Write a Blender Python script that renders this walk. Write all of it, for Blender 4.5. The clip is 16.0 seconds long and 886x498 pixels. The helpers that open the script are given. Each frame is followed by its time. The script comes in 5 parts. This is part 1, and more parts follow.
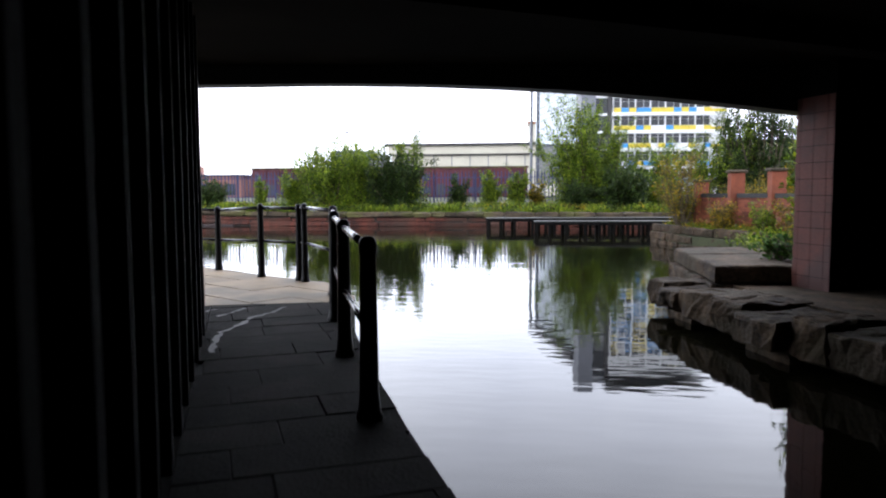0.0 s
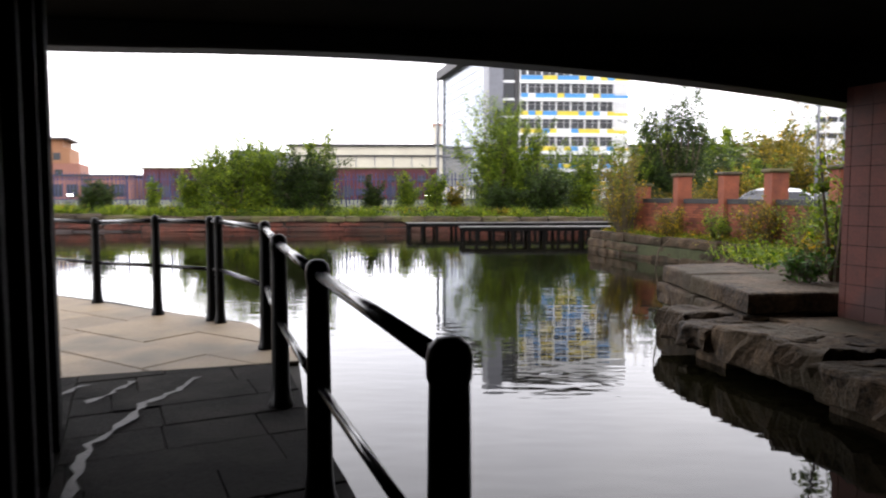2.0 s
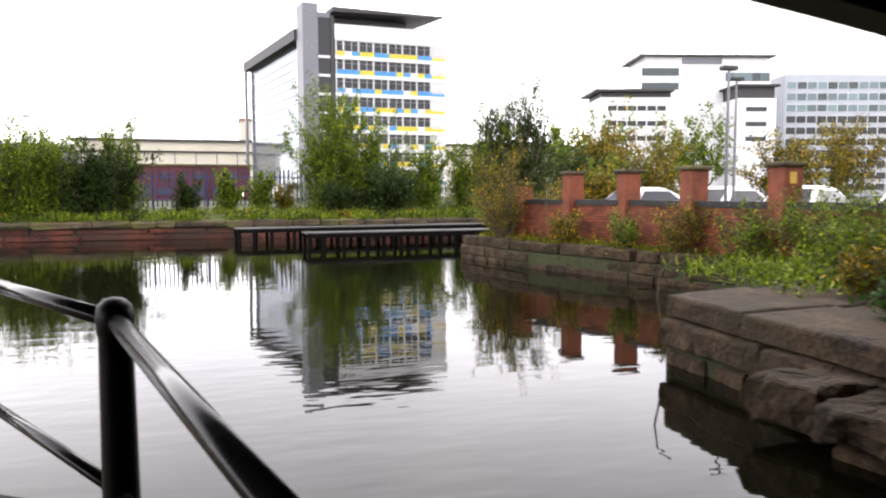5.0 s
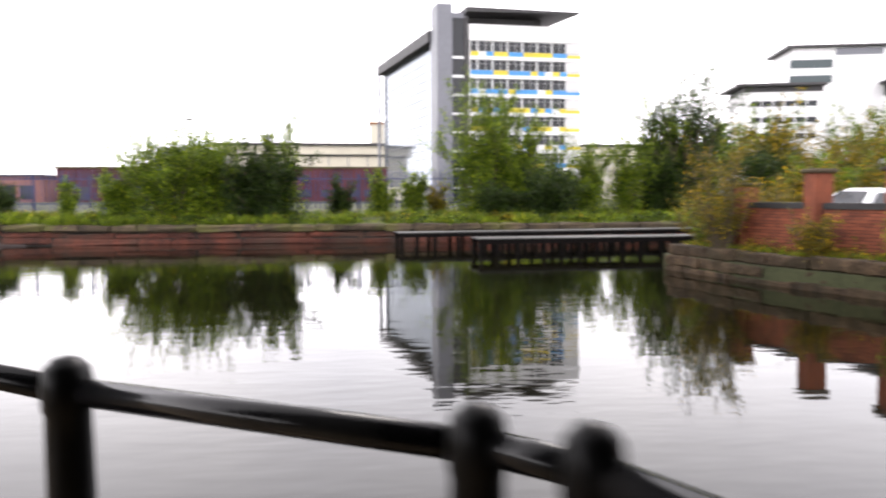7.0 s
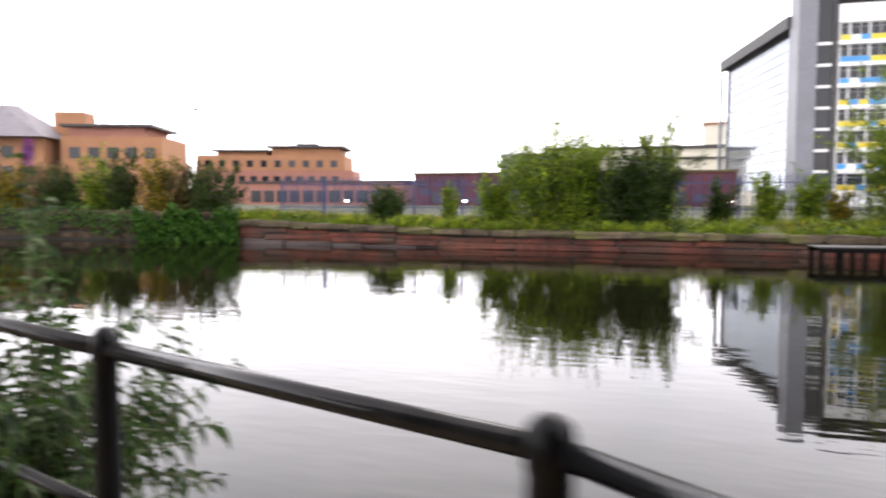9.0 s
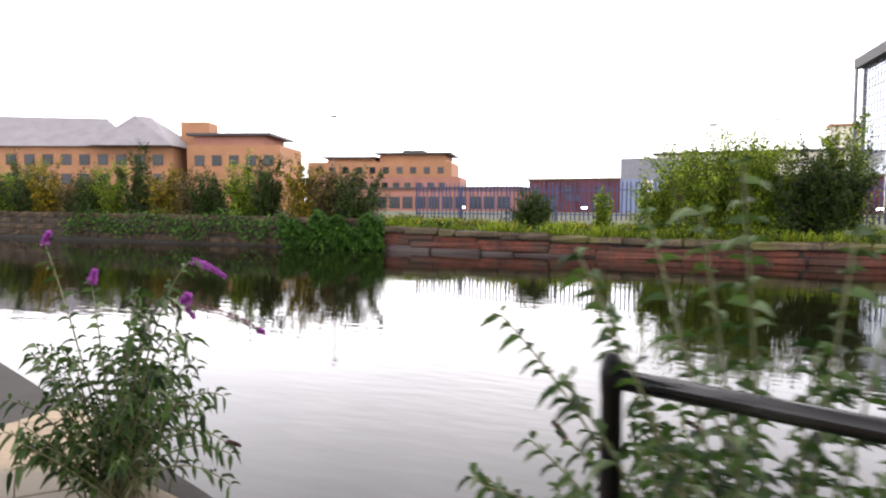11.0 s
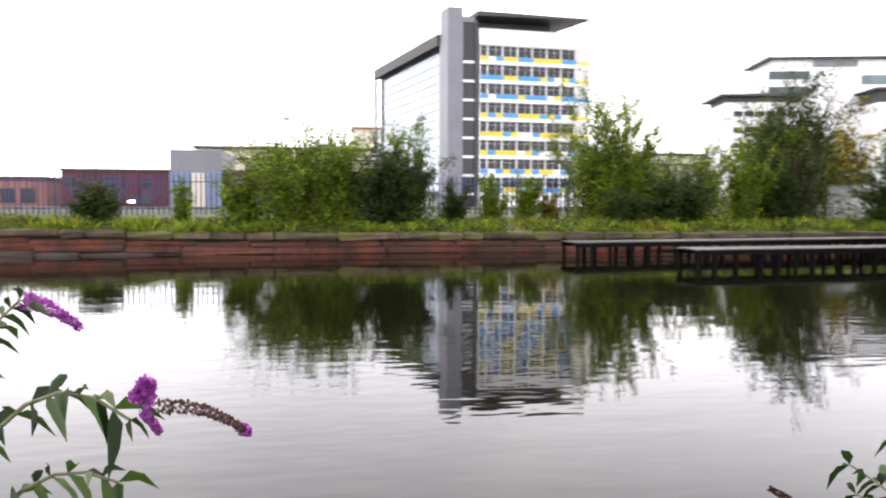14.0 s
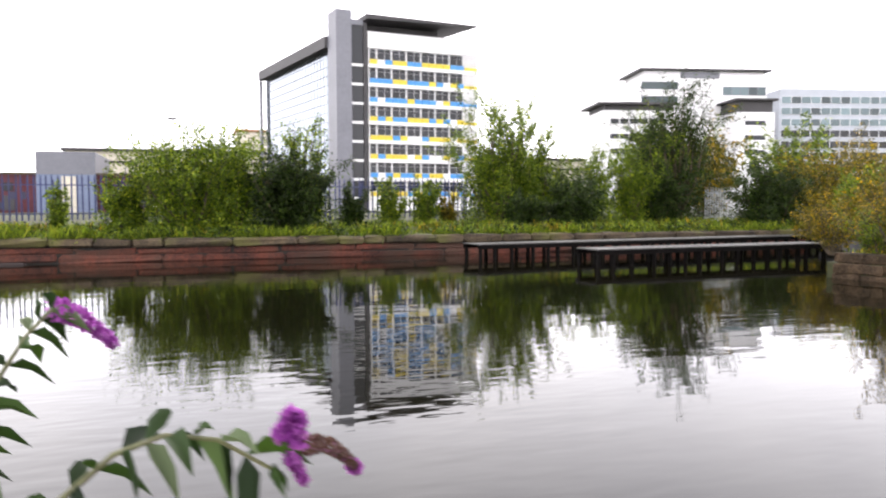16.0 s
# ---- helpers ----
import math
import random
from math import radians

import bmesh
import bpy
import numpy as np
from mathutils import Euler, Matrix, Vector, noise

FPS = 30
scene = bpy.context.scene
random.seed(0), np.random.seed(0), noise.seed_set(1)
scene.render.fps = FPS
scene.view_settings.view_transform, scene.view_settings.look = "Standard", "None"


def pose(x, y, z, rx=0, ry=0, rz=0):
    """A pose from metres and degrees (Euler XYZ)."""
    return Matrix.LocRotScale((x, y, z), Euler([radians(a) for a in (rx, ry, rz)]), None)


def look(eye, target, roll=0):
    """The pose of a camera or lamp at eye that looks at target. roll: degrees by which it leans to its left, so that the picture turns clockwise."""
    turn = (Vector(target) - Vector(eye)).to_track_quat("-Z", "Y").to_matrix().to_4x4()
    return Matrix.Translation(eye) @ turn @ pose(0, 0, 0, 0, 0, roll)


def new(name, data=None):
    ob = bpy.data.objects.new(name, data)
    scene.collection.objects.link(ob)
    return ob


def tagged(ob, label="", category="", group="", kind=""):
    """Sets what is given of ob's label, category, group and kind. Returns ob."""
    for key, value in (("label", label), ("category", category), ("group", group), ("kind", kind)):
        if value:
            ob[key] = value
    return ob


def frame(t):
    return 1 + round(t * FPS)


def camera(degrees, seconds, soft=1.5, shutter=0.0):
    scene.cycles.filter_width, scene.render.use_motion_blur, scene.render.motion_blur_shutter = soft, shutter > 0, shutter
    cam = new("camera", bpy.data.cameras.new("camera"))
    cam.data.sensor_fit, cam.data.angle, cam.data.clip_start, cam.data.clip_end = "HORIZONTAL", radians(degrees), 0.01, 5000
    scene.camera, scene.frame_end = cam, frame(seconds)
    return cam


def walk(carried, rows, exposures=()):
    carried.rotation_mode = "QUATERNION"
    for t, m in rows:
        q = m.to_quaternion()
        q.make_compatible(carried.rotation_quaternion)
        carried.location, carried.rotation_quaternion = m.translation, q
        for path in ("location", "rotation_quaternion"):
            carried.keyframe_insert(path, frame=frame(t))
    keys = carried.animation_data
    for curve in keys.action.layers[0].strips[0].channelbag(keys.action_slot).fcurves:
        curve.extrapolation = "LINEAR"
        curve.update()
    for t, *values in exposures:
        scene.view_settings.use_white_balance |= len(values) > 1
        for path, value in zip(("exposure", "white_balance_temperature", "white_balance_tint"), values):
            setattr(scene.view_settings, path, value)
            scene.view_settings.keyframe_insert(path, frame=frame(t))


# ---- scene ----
from mathutils import noise

cam = camera(63.2, 16.0, soft=2.1, shutter=0.6)
PATH = [
    (0, (2.872, -1.821, 1.295), (2.643, 0.16, 1.141), -0.2),
    (0.5, (2.654, -1.053, 1.319), (2.445, 0.931, 1.167), -0.1),
    (1, (2.433, -0.432, 1.371), (2.315, 1.559, 1.218), -0.1),
    (1.5, (2.161, 0.12, 1.395), (2.085, 2.113, 1.244), 0.1),
    (2, (1.881, 0.713, 1.376), (1.921, 2.707, 1.226), -0.0),
    (2.5, (1.696, 1.332, 1.415), (1.858, 3.32, 1.261), 0.1),
    (3, (1.461, 2.02, 1.459), (1.797, 3.985, 1.303), 0.2),
    (3.5, (1.356, 2.756, 1.474), (1.86, 4.685, 1.313), 0.3),
    (6, (0.126, 6.236, 1.432), (0.687, 8.15, 1.278), -0.2),
    (6.5, (-0.241, 6.924, 1.454), (0.196, 8.87, 1.302), -0.3),
    (7, (-0.676, 7.552, 1.46), (-0.443, 9.533, 1.311), -0.2),
    (7.5, (-1.216, 8.123, 1.466), (-1.225, 10.118, 1.321), -0.1),
    (8, (-1.864, 8.696, 1.477), (-2.095, 10.678, 1.34), 0.1),
    (8.5, (-2.611, 9.162, 1.5), (-3.032, 11.113, 1.363), 0.1),
    (9, (-3.429, 9.47, 1.507), (-4.047, 11.367, 1.371), 0.1),
    (9.5, (-4.261, 9.625, 1.52), (-5.099, 11.436, 1.39), 0.3),
    (9.7, (-4.555, 9.634, 1.508), (-5.45, 11.418, 1.385), 0.3),
    (11.8, (-6.812, 9.899, 1.526), (-7.572, 11.746, 1.417), -0.1),
    (12, (-6.934, 9.927, 1.526), (-7.546, 11.827, 1.41), -0.1),
    (12.5, (-7.255, 10.114, 1.513), (-7.675, 12.066, 1.387), -0.4),
    (13, (-7.681, 10.321, 1.516), (-7.79, 12.314, 1.386), 0.2),
    (13.5, (-8.007, 10.558, 1.489), (-7.854, 12.548, 1.359), 0.0),
    (14, (-8.223, 10.732, 1.467), (-7.876, 12.697, 1.335), 0.2),
    (14.5, (-8.313, 10.789, 1.446), (-7.813, 12.722, 1.321), -0.4),
    (15, (-8.365, 10.83, 1.434), (-7.815, 12.749, 1.313), -0.6),
    (15.5, (-8.454, 10.959, 1.395), (-7.878, 12.871, 1.279), -0.2),
    (16, (-8.664, 11.164, 1.41), (-8.017, 13.053, 1.29), -0.1),
]
EXPOSURES = [(0.0, 1.9, 5900, 13), (1.5, 1.97, 6350, 14), (3.5, 2.0, 6680, 16), (16.0, 2.0, 6640, 16)]
walk(cam, [(t, look(eye, target, roll)) for t, eye, target, roll in PATH], EXPOSURES)

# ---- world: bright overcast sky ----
WATER_Z = -0.56
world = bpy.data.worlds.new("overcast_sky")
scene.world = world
world.use_nodes = True
wt = world.node_tree
wt.nodes.clear()
w_out = wt.nodes.new("ShaderNodeOutputWorld")
w_bg = wt.nodes.new("ShaderNodeBackground")
w_sky = wt.nodes.new("ShaderNodeTexSky")
w_sky.sky_type, w_sky.sun_disc = "NISHITA", False
w_sky.sun_elevation, w_sky.sun_rotation = radians(48), radians(150)
w_co = wt.nodes.new("ShaderNodeTexCoord")
w_no = wt.nodes.new("ShaderNodeTexNoise")
w_no.inputs["Scale"].default_value, w_no.inputs["Detail"].default_value = 2.6, 5.0
w_rp = wt.nodes.new("ShaderNodeValToRGB")
w_rp.color_ramp.elements[0].position, w_rp.color_ramp.elements[1].position = 0.3, 0.7
w_rp.color_ramp.elements[0].color, w_rp.color_ramp.elements[1].color = (7.9, 8.0, 8.4, 1), (9.8, 9.8, 9.9, 1)
w_mx = wt.nodes.new("ShaderNodeMix")
w_mx.data_type = "RGBA"
w_mx.inputs[0].default_value = 0.93
wt.links.new(w_co.outputs["Generated"], w_no.inputs["Vector"])
wt.links.new(w_no.outputs["Fac"], w_rp.inputs["Fac"])
wt.links.new(w_sky.outputs[0], w_mx.inputs[6])
wt.links.new(w_rp.outputs[0], w_mx.inputs[7])
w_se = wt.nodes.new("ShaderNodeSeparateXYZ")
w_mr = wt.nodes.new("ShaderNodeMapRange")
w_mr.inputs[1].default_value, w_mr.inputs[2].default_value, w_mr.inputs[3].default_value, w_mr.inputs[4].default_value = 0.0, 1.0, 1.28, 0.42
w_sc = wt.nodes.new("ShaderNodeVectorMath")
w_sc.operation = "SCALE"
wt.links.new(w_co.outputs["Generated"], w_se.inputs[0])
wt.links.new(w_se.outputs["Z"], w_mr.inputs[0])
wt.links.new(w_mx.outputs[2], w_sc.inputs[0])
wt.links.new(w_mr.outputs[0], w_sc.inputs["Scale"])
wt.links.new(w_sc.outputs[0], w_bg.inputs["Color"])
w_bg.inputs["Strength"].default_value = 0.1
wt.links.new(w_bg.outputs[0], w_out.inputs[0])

sun_data = bpy.data.lights.new("sun", "SUN")
sun_data.energy, sun_data.angle, sun_data.color = 0.5, radians(25), (1.0, 0.97, 0.92)
sun = new("sun", sun_data)
sun.matrix_world = pose(0, 0, 60, 42, 0, 150)


# ---- materials ----
def nodes_of(name):
    m = bpy.data.materials.new(name)
    m.use_nodes = True
    nt = m.node_tree
    return m, nt, nt.nodes["Principled BSDF"]


def surface(name, light, dark, rough=0.8, scale=3.0, fine=40.0, bump=0.3, metal=0.0, spread=0.0, stain=None, depth=0.02, island=0.0, gloss=0.5):
    """Two colours mixed by noise at two scales, with bump; spread varies each object, stain adds a third colour in patches."""
    m, nt, b = nodes_of(name)
    n, l = nt.nodes, nt.links
    co = n.new("ShaderNodeTexCoord")
    big, small = n.new("ShaderNodeTexNoise"), n.new("ShaderNodeTexNoise")
    big.inputs["Scale"].default_value, big.inputs["Detail"].default_value = scale, 6
    small.inputs["Scale"].default_value, small.inputs["Detail"].default_value = fine, 4
    l.new(co.outputs["Object"], big.inputs["Vector"])
    l.new(co.outputs["Object"], small.inputs["Vector"])
    mean = n.new("ShaderNodeMath")
    mean.operation = "MULTIPLY_ADD"
    mean.inputs[1].default_value, mean.inputs[2].default_value = 0.45, 0.0
    l.new(small.outputs["Fac"], mean.inputs[0])
    add = n.new("ShaderNodeMath")
    add.operation = "MULTIPLY_ADD"
    add.inputs[1].default_value = 0.55
    l.new(big.outputs["Fac"], add.inputs[0])
    l.new(mean.outputs[0], add.inputs[2])
    ramp = n.new("ShaderNodeValToRGB")
    ramp.color_ramp.elements[0].position, ramp.color_ramp.elements[1].position = 0.36, 0.64
    ramp.color_ramp.elements[0].color, ramp.color_ramp.elements[1].color = (*dark, 1), (*light, 1)
    l.new(add.outputs[0], ramp.inputs["Fac"])
    colour = ramp.outputs[0]
    if stain:
        blot = n.new("ShaderNodeTexNoise")
        blot.inputs["Scale"].default_value, blot.inputs["Detail"].default_value = scale * 0.45, 7
        l.new(co.outputs["Object"], blot.inputs["Vector"])
        mask = n.new("ShaderNodeValToRGB")
        mask.color_ramp.elements[0].position, mask.color_ramp.elements[1].position = 0.5, 0.62
        l.new(blot.outputs["Fac"], mask.inputs["Fac"])
        mix = n.new("ShaderNodeMix")
        mix.data_type = "RGBA"
        l.new(mask.outputs[0], mix.inputs[0])
        l.new(colour, mix.inputs[6])
        mix.inputs[7].default_value = (*stain, 1)
        colour = mix.outputs[2]
    b.inputs["Specular IOR Level"].default_value = gloss
    if spread or island:
        info, hsv = n.new("ShaderNodeNewGeometry" if island else "ShaderNodeObjectInfo"), n.new("ShaderNodeHueSaturation")
        spread = spread or island
        rng = n.new("ShaderNodeMapRange")
        rng.inputs[3].default_value, rng.inputs[4].default_value = 1 - spread, 1 + spread
        l.new(info.outputs["Random Per Island" if island else "Random"], rng.inputs[0])
        l.new(rng.outputs[0], hsv.inputs["Value"])
        l.new(colour, hsv.inputs["Color"])
        colour = hsv.outputs[0]
    l.new(colour, b.inputs["Base Color"])
    b.inputs["Roughness"].default_value, b.inputs["Metallic"].default_value = rough, metal
    if bump:
        bp = n.new("ShaderNodeBump")
        bp.inputs["Strength"].default_value, bp.inputs["Distance"].default_value = bump, depth
        l.new(add.outputs[0], bp.inputs["Height"])
        l.new(bp.outputs[0], b.inputs["Normal"])
    return m


def leaves(name, light, dark, tip=None):
    """Foliage: each leaf varies between two colours, and some light comes through."""
    m, nt, b = nodes_of(name)
    n, l = nt.nodes, nt.links
    geo = n.new("ShaderNodeNewGeometry")
    ramp = n.new("ShaderNodeValToRGB")
    ramp.color_ramp.elements[0].color, ramp.color_ramp.elements[1].color = (*dark, 1), (*light, 1)
    if tip:
        e = ramp.color_ramp.elements.new(0.82)
        e.color = (*light, 1)
        ramp.color_ramp.elements[-1].color = (*tip, 1)
    l.new(geo.outputs["Random Per Island"], ramp.inputs["Fac"])
    l.new(ramp.outputs[0], b.inputs["Base Color"])
    b.inputs["Roughness"].default_value = 0.6
    b.inputs["Specular IOR Level"].default_value = 0.3
    tr, mix = n.new("ShaderNodeBsdfTranslucent"), n.new("ShaderNodeMixShader")
    l.new(ramp.outputs[0], tr.inputs["Color"])
    mix.inputs[0].default_value = 0.35
    l.new(b.outputs[0], mix.inputs[1])
    l.new(tr.outputs[0], mix.inputs[2])
    l.new(mix.outputs[0], n["Material Output"].inputs["Surface"])
    return m


def plain(name, colour, rough=0.6, metal=0.0):
    m, nt, b = nodes_of(name)
    b.inputs["Base Color"].default_value = (*colour, 1)
    b.inputs["Roughness"].default_value, b.inputs["Metallic"].default_value = rough, metal
    return m


def water_material():
    m, nt, b = nodes_of("canal_water")
    n, l = nt.nodes, nt.links
    b.inputs["Base Color"].default_value = (0.0045, 0.0042, 0.0018, 1)
    b.inputs["Roughness"].default_value, b.inputs["IOR"].default_value = 0.03, 1.333
    co, mp = n.new("ShaderNodeTexCoord"), n.new("ShaderNodeMapping")
    mp.inputs["Rotation"].default_value = (0, 0, radians(18))
    mp.inputs["Scale"].default_value = (0.55, 1.5, 1)
    l.new(co.outputs["Object"], mp.inputs["Vector"])
    a, c, patch = n.new("ShaderNodeTexNoise"), n.new("ShaderNodeTexNoise"), n.new("ShaderNodeTexNoise")
    a.inputs["Scale"].default_value, a.inputs["Detail"].default_value = 3.4, 1.5
    c.inputs["Scale"].default_value, c.inputs["Detail"].default_value = 0.9, 1.0
    patch.inputs["Scale"].default_value = 0.13
    l.new(mp.outputs[0], a.inputs["Vector"])
    l.new(mp.outputs[0], c.inputs["Vector"])
    l.new(co.outputs["Object"], patch.inputs["Vector"])
    ramp = n.new("ShaderNodeMapRange")
    ramp.inputs[1].default_value, ramp.inputs[2].default_value = 0.38, 0.62
    ramp.inputs[3].default_value, ramp.inputs[4].default_value = 0.25, 1.0
    l.new(patch.outputs["Fac"], ramp.inputs[0])
    mul, add = n.new("ShaderNodeMath"), n.new("ShaderNodeMath")
    mul.operation, add.operation = "MULTIPLY", "MULTIPLY_ADD"
    l.new(a.outputs["Fac"], mul.inputs[0])
    l.new(ramp.outputs[0], mul.inputs[1])
    l.new(c.outputs["Fac"], add.inputs[0])
    add.inputs[1].default_value = 1.2
    l.new(mul.outputs[0], add.inputs[2])
    bp = n.new("ShaderNodeBump")
    bp.inputs["Strength"].default_value, bp.inputs["Distance"].default_value = 0.42, 0.009
    l.new(add.outputs[0], bp.inputs["Height"])
    l.new(bp.outputs[0], b.inputs["Normal"])
    return m


WATER = water_material()
WETSTONE = surface("wet_red_sandstone", (0.04, 0.016, 0.011), (0.012, 0.006, 0.005), 0.5, 1.1, 14, 0.8, spread=0.2, depth=0.05)
GROUND = surface("rough_ground", (0.06, 0.065, 0.025), (0.025, 0.03, 0.010), 0.95, 0.5, 9, 0.6, depth=0.05)
ASPHALT = surface("asphalt", (0.06, 0.06, 0.062), (0.045, 0.045, 0.046), 0.9, 0.6, 60, 0.3)
FLAG = surface("sandstone_flag", (0.27, 0.20, 0.12), (0.155, 0.115, 0.068), 0.7, 1.2, 45, 0.3, spread=0.14, stain=(0.10, 0.082, 0.055))
# near-black because the bridge's shade is put into the paving colour
SETT = surface("worn_shaded_sett", (0.012, 0.0105, 0.009), (0.004, 0.0036, 0.003), 0.9, 2.5, 40, 0.8, spread=0.3, stain=(0.02, 0.0175, 0.015), gloss=0.1)
MORTAR = surface("dark_joint", (0.03, 0.026, 0.021), (0.013, 0.012, 0.010), 0.95, 4, 50, 0.3)
STONE = surface("weathered_stone", (0.088, 0.058, 0.033), (0.010, 0.007, 0.0045), 0.88, 2.6, 18, 1.0, spread=0.25, stain=(0.035, 0.026, 0.014), depth=0.06, gloss=0.25)
REDSTONE = surface("red_sandstone", (0.15, 0.040, 0.022), (0.022, 0.009, 0.007), 0.9, 0.9, 11, 1.0, spread=0.22, stain=(0.06, 0.030, 0.02), depth=0.06)
COPING = surface("mossy_coping", (0.10, 0.072, 0.04), (0.016, 0.012, 0.008), 0.9, 1.4, 14, 1.0, spread=0.3, stain=(0.075, 0.07, 0.02), depth=0.05)
BLACKPAINT = surface("black_gloss_paint", (0.0035, 0.0035, 0.004), (0.002, 0.002, 0.0022), 0.38, 6, 70, 0.25, depth=0.004, gloss=0.16)
WORNPAINT = surface("worn_black_paint", (0.008, 0.008, 0.009), (0.003, 0.003, 0.0035), 0.2, 5, 60, 0.3, stain=(0.02, 0.0195, 0.019), depth=0.004, gloss=0.28)
# darker than soot: the shade under the bridge is put into this colour
SHADEDSOOT = surface("sooty_shaded_concrete", (0.005, 0.0047, 0.0047), (0.002, 0.002, 0.002), 0.95, 1.3, 25, 0.4, stain=(0.008, 0.0075, 0.007), gloss=0.1)
STEEL = surface("dark_bridge_steel", (0.02, 0.018, 0.018), (0.008, 0.007, 0.007), 0.6, 2, 30, 0.3)
REDPAINT = surface("red_painted_block", (0.125, 0.027, 0.015), (0.07, 0.017, 0.010), 0.7, 2.2, 35, 0.3, spread=0.08, stain=(0.06, 0.021, 0.017))
BRICK = surface("red_brick", (0.25, 0.068, 0.03), (0.12, 0.034, 0.018), 0.85, 3, 40, 0.4, island=0.3)
DARKBRICK = surface("dark_red_brick", (0.12, 0.028, 0.034), (0.055, 0.015, 0.021), 0.85, 0.4, 6, 0.1)
SIGNYELLOW = plain("sign_yellow", (0.6, 0.38, 0.05), 0.5)
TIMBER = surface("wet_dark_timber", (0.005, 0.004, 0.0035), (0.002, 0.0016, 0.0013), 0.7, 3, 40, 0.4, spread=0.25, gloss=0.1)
DECK = surface("grey_deck_board", (0.015, 0.013, 0.0125), (0.004, 0.0035, 0.0035), 0.55, 3, 40, 0.3, spread=0.45)
WHITECLAD = surface("white_cladding", (0.80, 0.80, 0.80), (0.70, 0.70, 0.71), 0.5, 0.2, 3, 0.02)
GREYCLAD = surface("grey_metal_cladding", (0.17, 0.175, 0.20), (0.13, 0.135, 0.155), 0.45, 0.15, 2, 0.02, 0.2)
DARKCLAD = surface("dark_roof_cladding", (0.045, 0.042, 0.045), (0.03, 0.028, 0.03), 0.6, 0.2, 3, 0.02)
CREAM = surface("cream_cladding", (0.62, 0.58, 0.47), (0.52, 0.48, 0.39), 0.6, 0.15, 3, 0.02)
BLUEPANEL = surface("blue_panel", (0.04, 0.27, 0.62), (0.035, 0.23, 0.55), 0.4, 0.4, 5, 0.0)
YELLOWPANEL = surface("yellow_panel", (0.66, 0.52, 0.03), (0.60, 0.46, 0.03), 0.4, 0.4, 5, 0.0)
PALISADE = surface("blue_palisade_paint", (0.02, 0.03, 0.115), (0.012, 0.018, 0.07), 0.5, 2, 20, 0.1, spread=0.2)
GALVANISED = surface("galvanised_steel", (0.48, 0.50, 0.51), (0.36, 0.38, 0.40), 0.45, 3, 30, 0.1, 0.5)
ORANGEBRICK = surface("orange_brick", (0.34, 0.165, 0.085), (0.26, 0.125, 0.065), 0.85, 0.3, 6, 0.05)
PINKBRICK = surface("pink_brick", (0.33, 0.15, 0.11), (0.25, 0.11, 0.085), 0.85, 0.3, 6, 0.05)
SLATE = surface("slate_roof", (0.20, 0.185, 0.20), (0.14, 0.13, 0.145), 0.7, 0.5, 8, 0.1)
LEAF = leaves("leaf_green", (0.155, 0.235, 0.010), (0.012, 0.030, 0.002), (0.36, 0.42, 0.02))
DARKLEAF = leaves("leaf_dark", (0.030, 0.058, 0.005), (0.005, 0.012, 0.002), (0.075, 0.12, 0.010))
YELLOWLEAF = leaves("leaf_yellowing", (0.20, 0.16, 0.008), (0.03, 0.036, 0.004), (0.60, 0.36, 0.010))
BUDDLEAF = leaves("leaf_buddleia", (0.045, 0.095, 0.014), (0.007, 0.020, 0.005), (0.17, 0.22, 0.12))
GRASSLEAF = leaves("grass_blades", (0.19, 0.27, 0.010), (0.018, 0.036, 0.003), (0.38, 0.40, 0.03))
IVY = leaves("leaf_ivy", (0.05, 0.13, 0.012), (0.008, 0.028, 0.004), (0.10, 0.20, 0.02))
DRYLEAF = leaves("leaf_dry", (0.10, 0.075, 0.018), (0.018, 0.016, 0.006), (0.26, 0.19, 0.05))
BARK = surface("twig_bark", (0.12, 0.09, 0.06), (0.06, 0.045, 0.03), 0.9, 6, 40, 0.4)


def window_glass(name, tint=(0.02, 0.025, 0.03), rough=0.06):
    m, nt, b = nodes_of(name)
    n, l = nt.nodes, nt.links
    info, hsv = n.new("ShaderNodeObjectInfo"), n.new("ShaderNodeMapRange")
    hsv.inputs[3].default_value, hsv.inputs[4].default_value = 0.4, 1.8
    l.new(info.outputs["Random"], hsv.inputs[0])
    v = n.new("ShaderNodeVectorMath")
    v.operation = "SCALE"
    v.inputs[0].default_value = tint
    l.new(hsv.outputs[0], v.inputs["Scale"])
    l.new(v.outputs[0], b.inputs["Base Color"])
    b.inputs["Roughness"].default_value, b.inputs["IOR"].default_value = rough, 1.5
    b.inputs["Specular IOR Level"].default_value = 0.3
    return m


GLASS = window_glass("window_glass", (0.012, 0.014, 0.018), 0.12)
MIRRORGLASS = plain("reflective_glazing", (0.25, 0.29, 0.33), 0.06, 0.9)
PALEGLASS = window_glass("pale_office_glass", (0.10, 0.14, 0.15), 0.1)


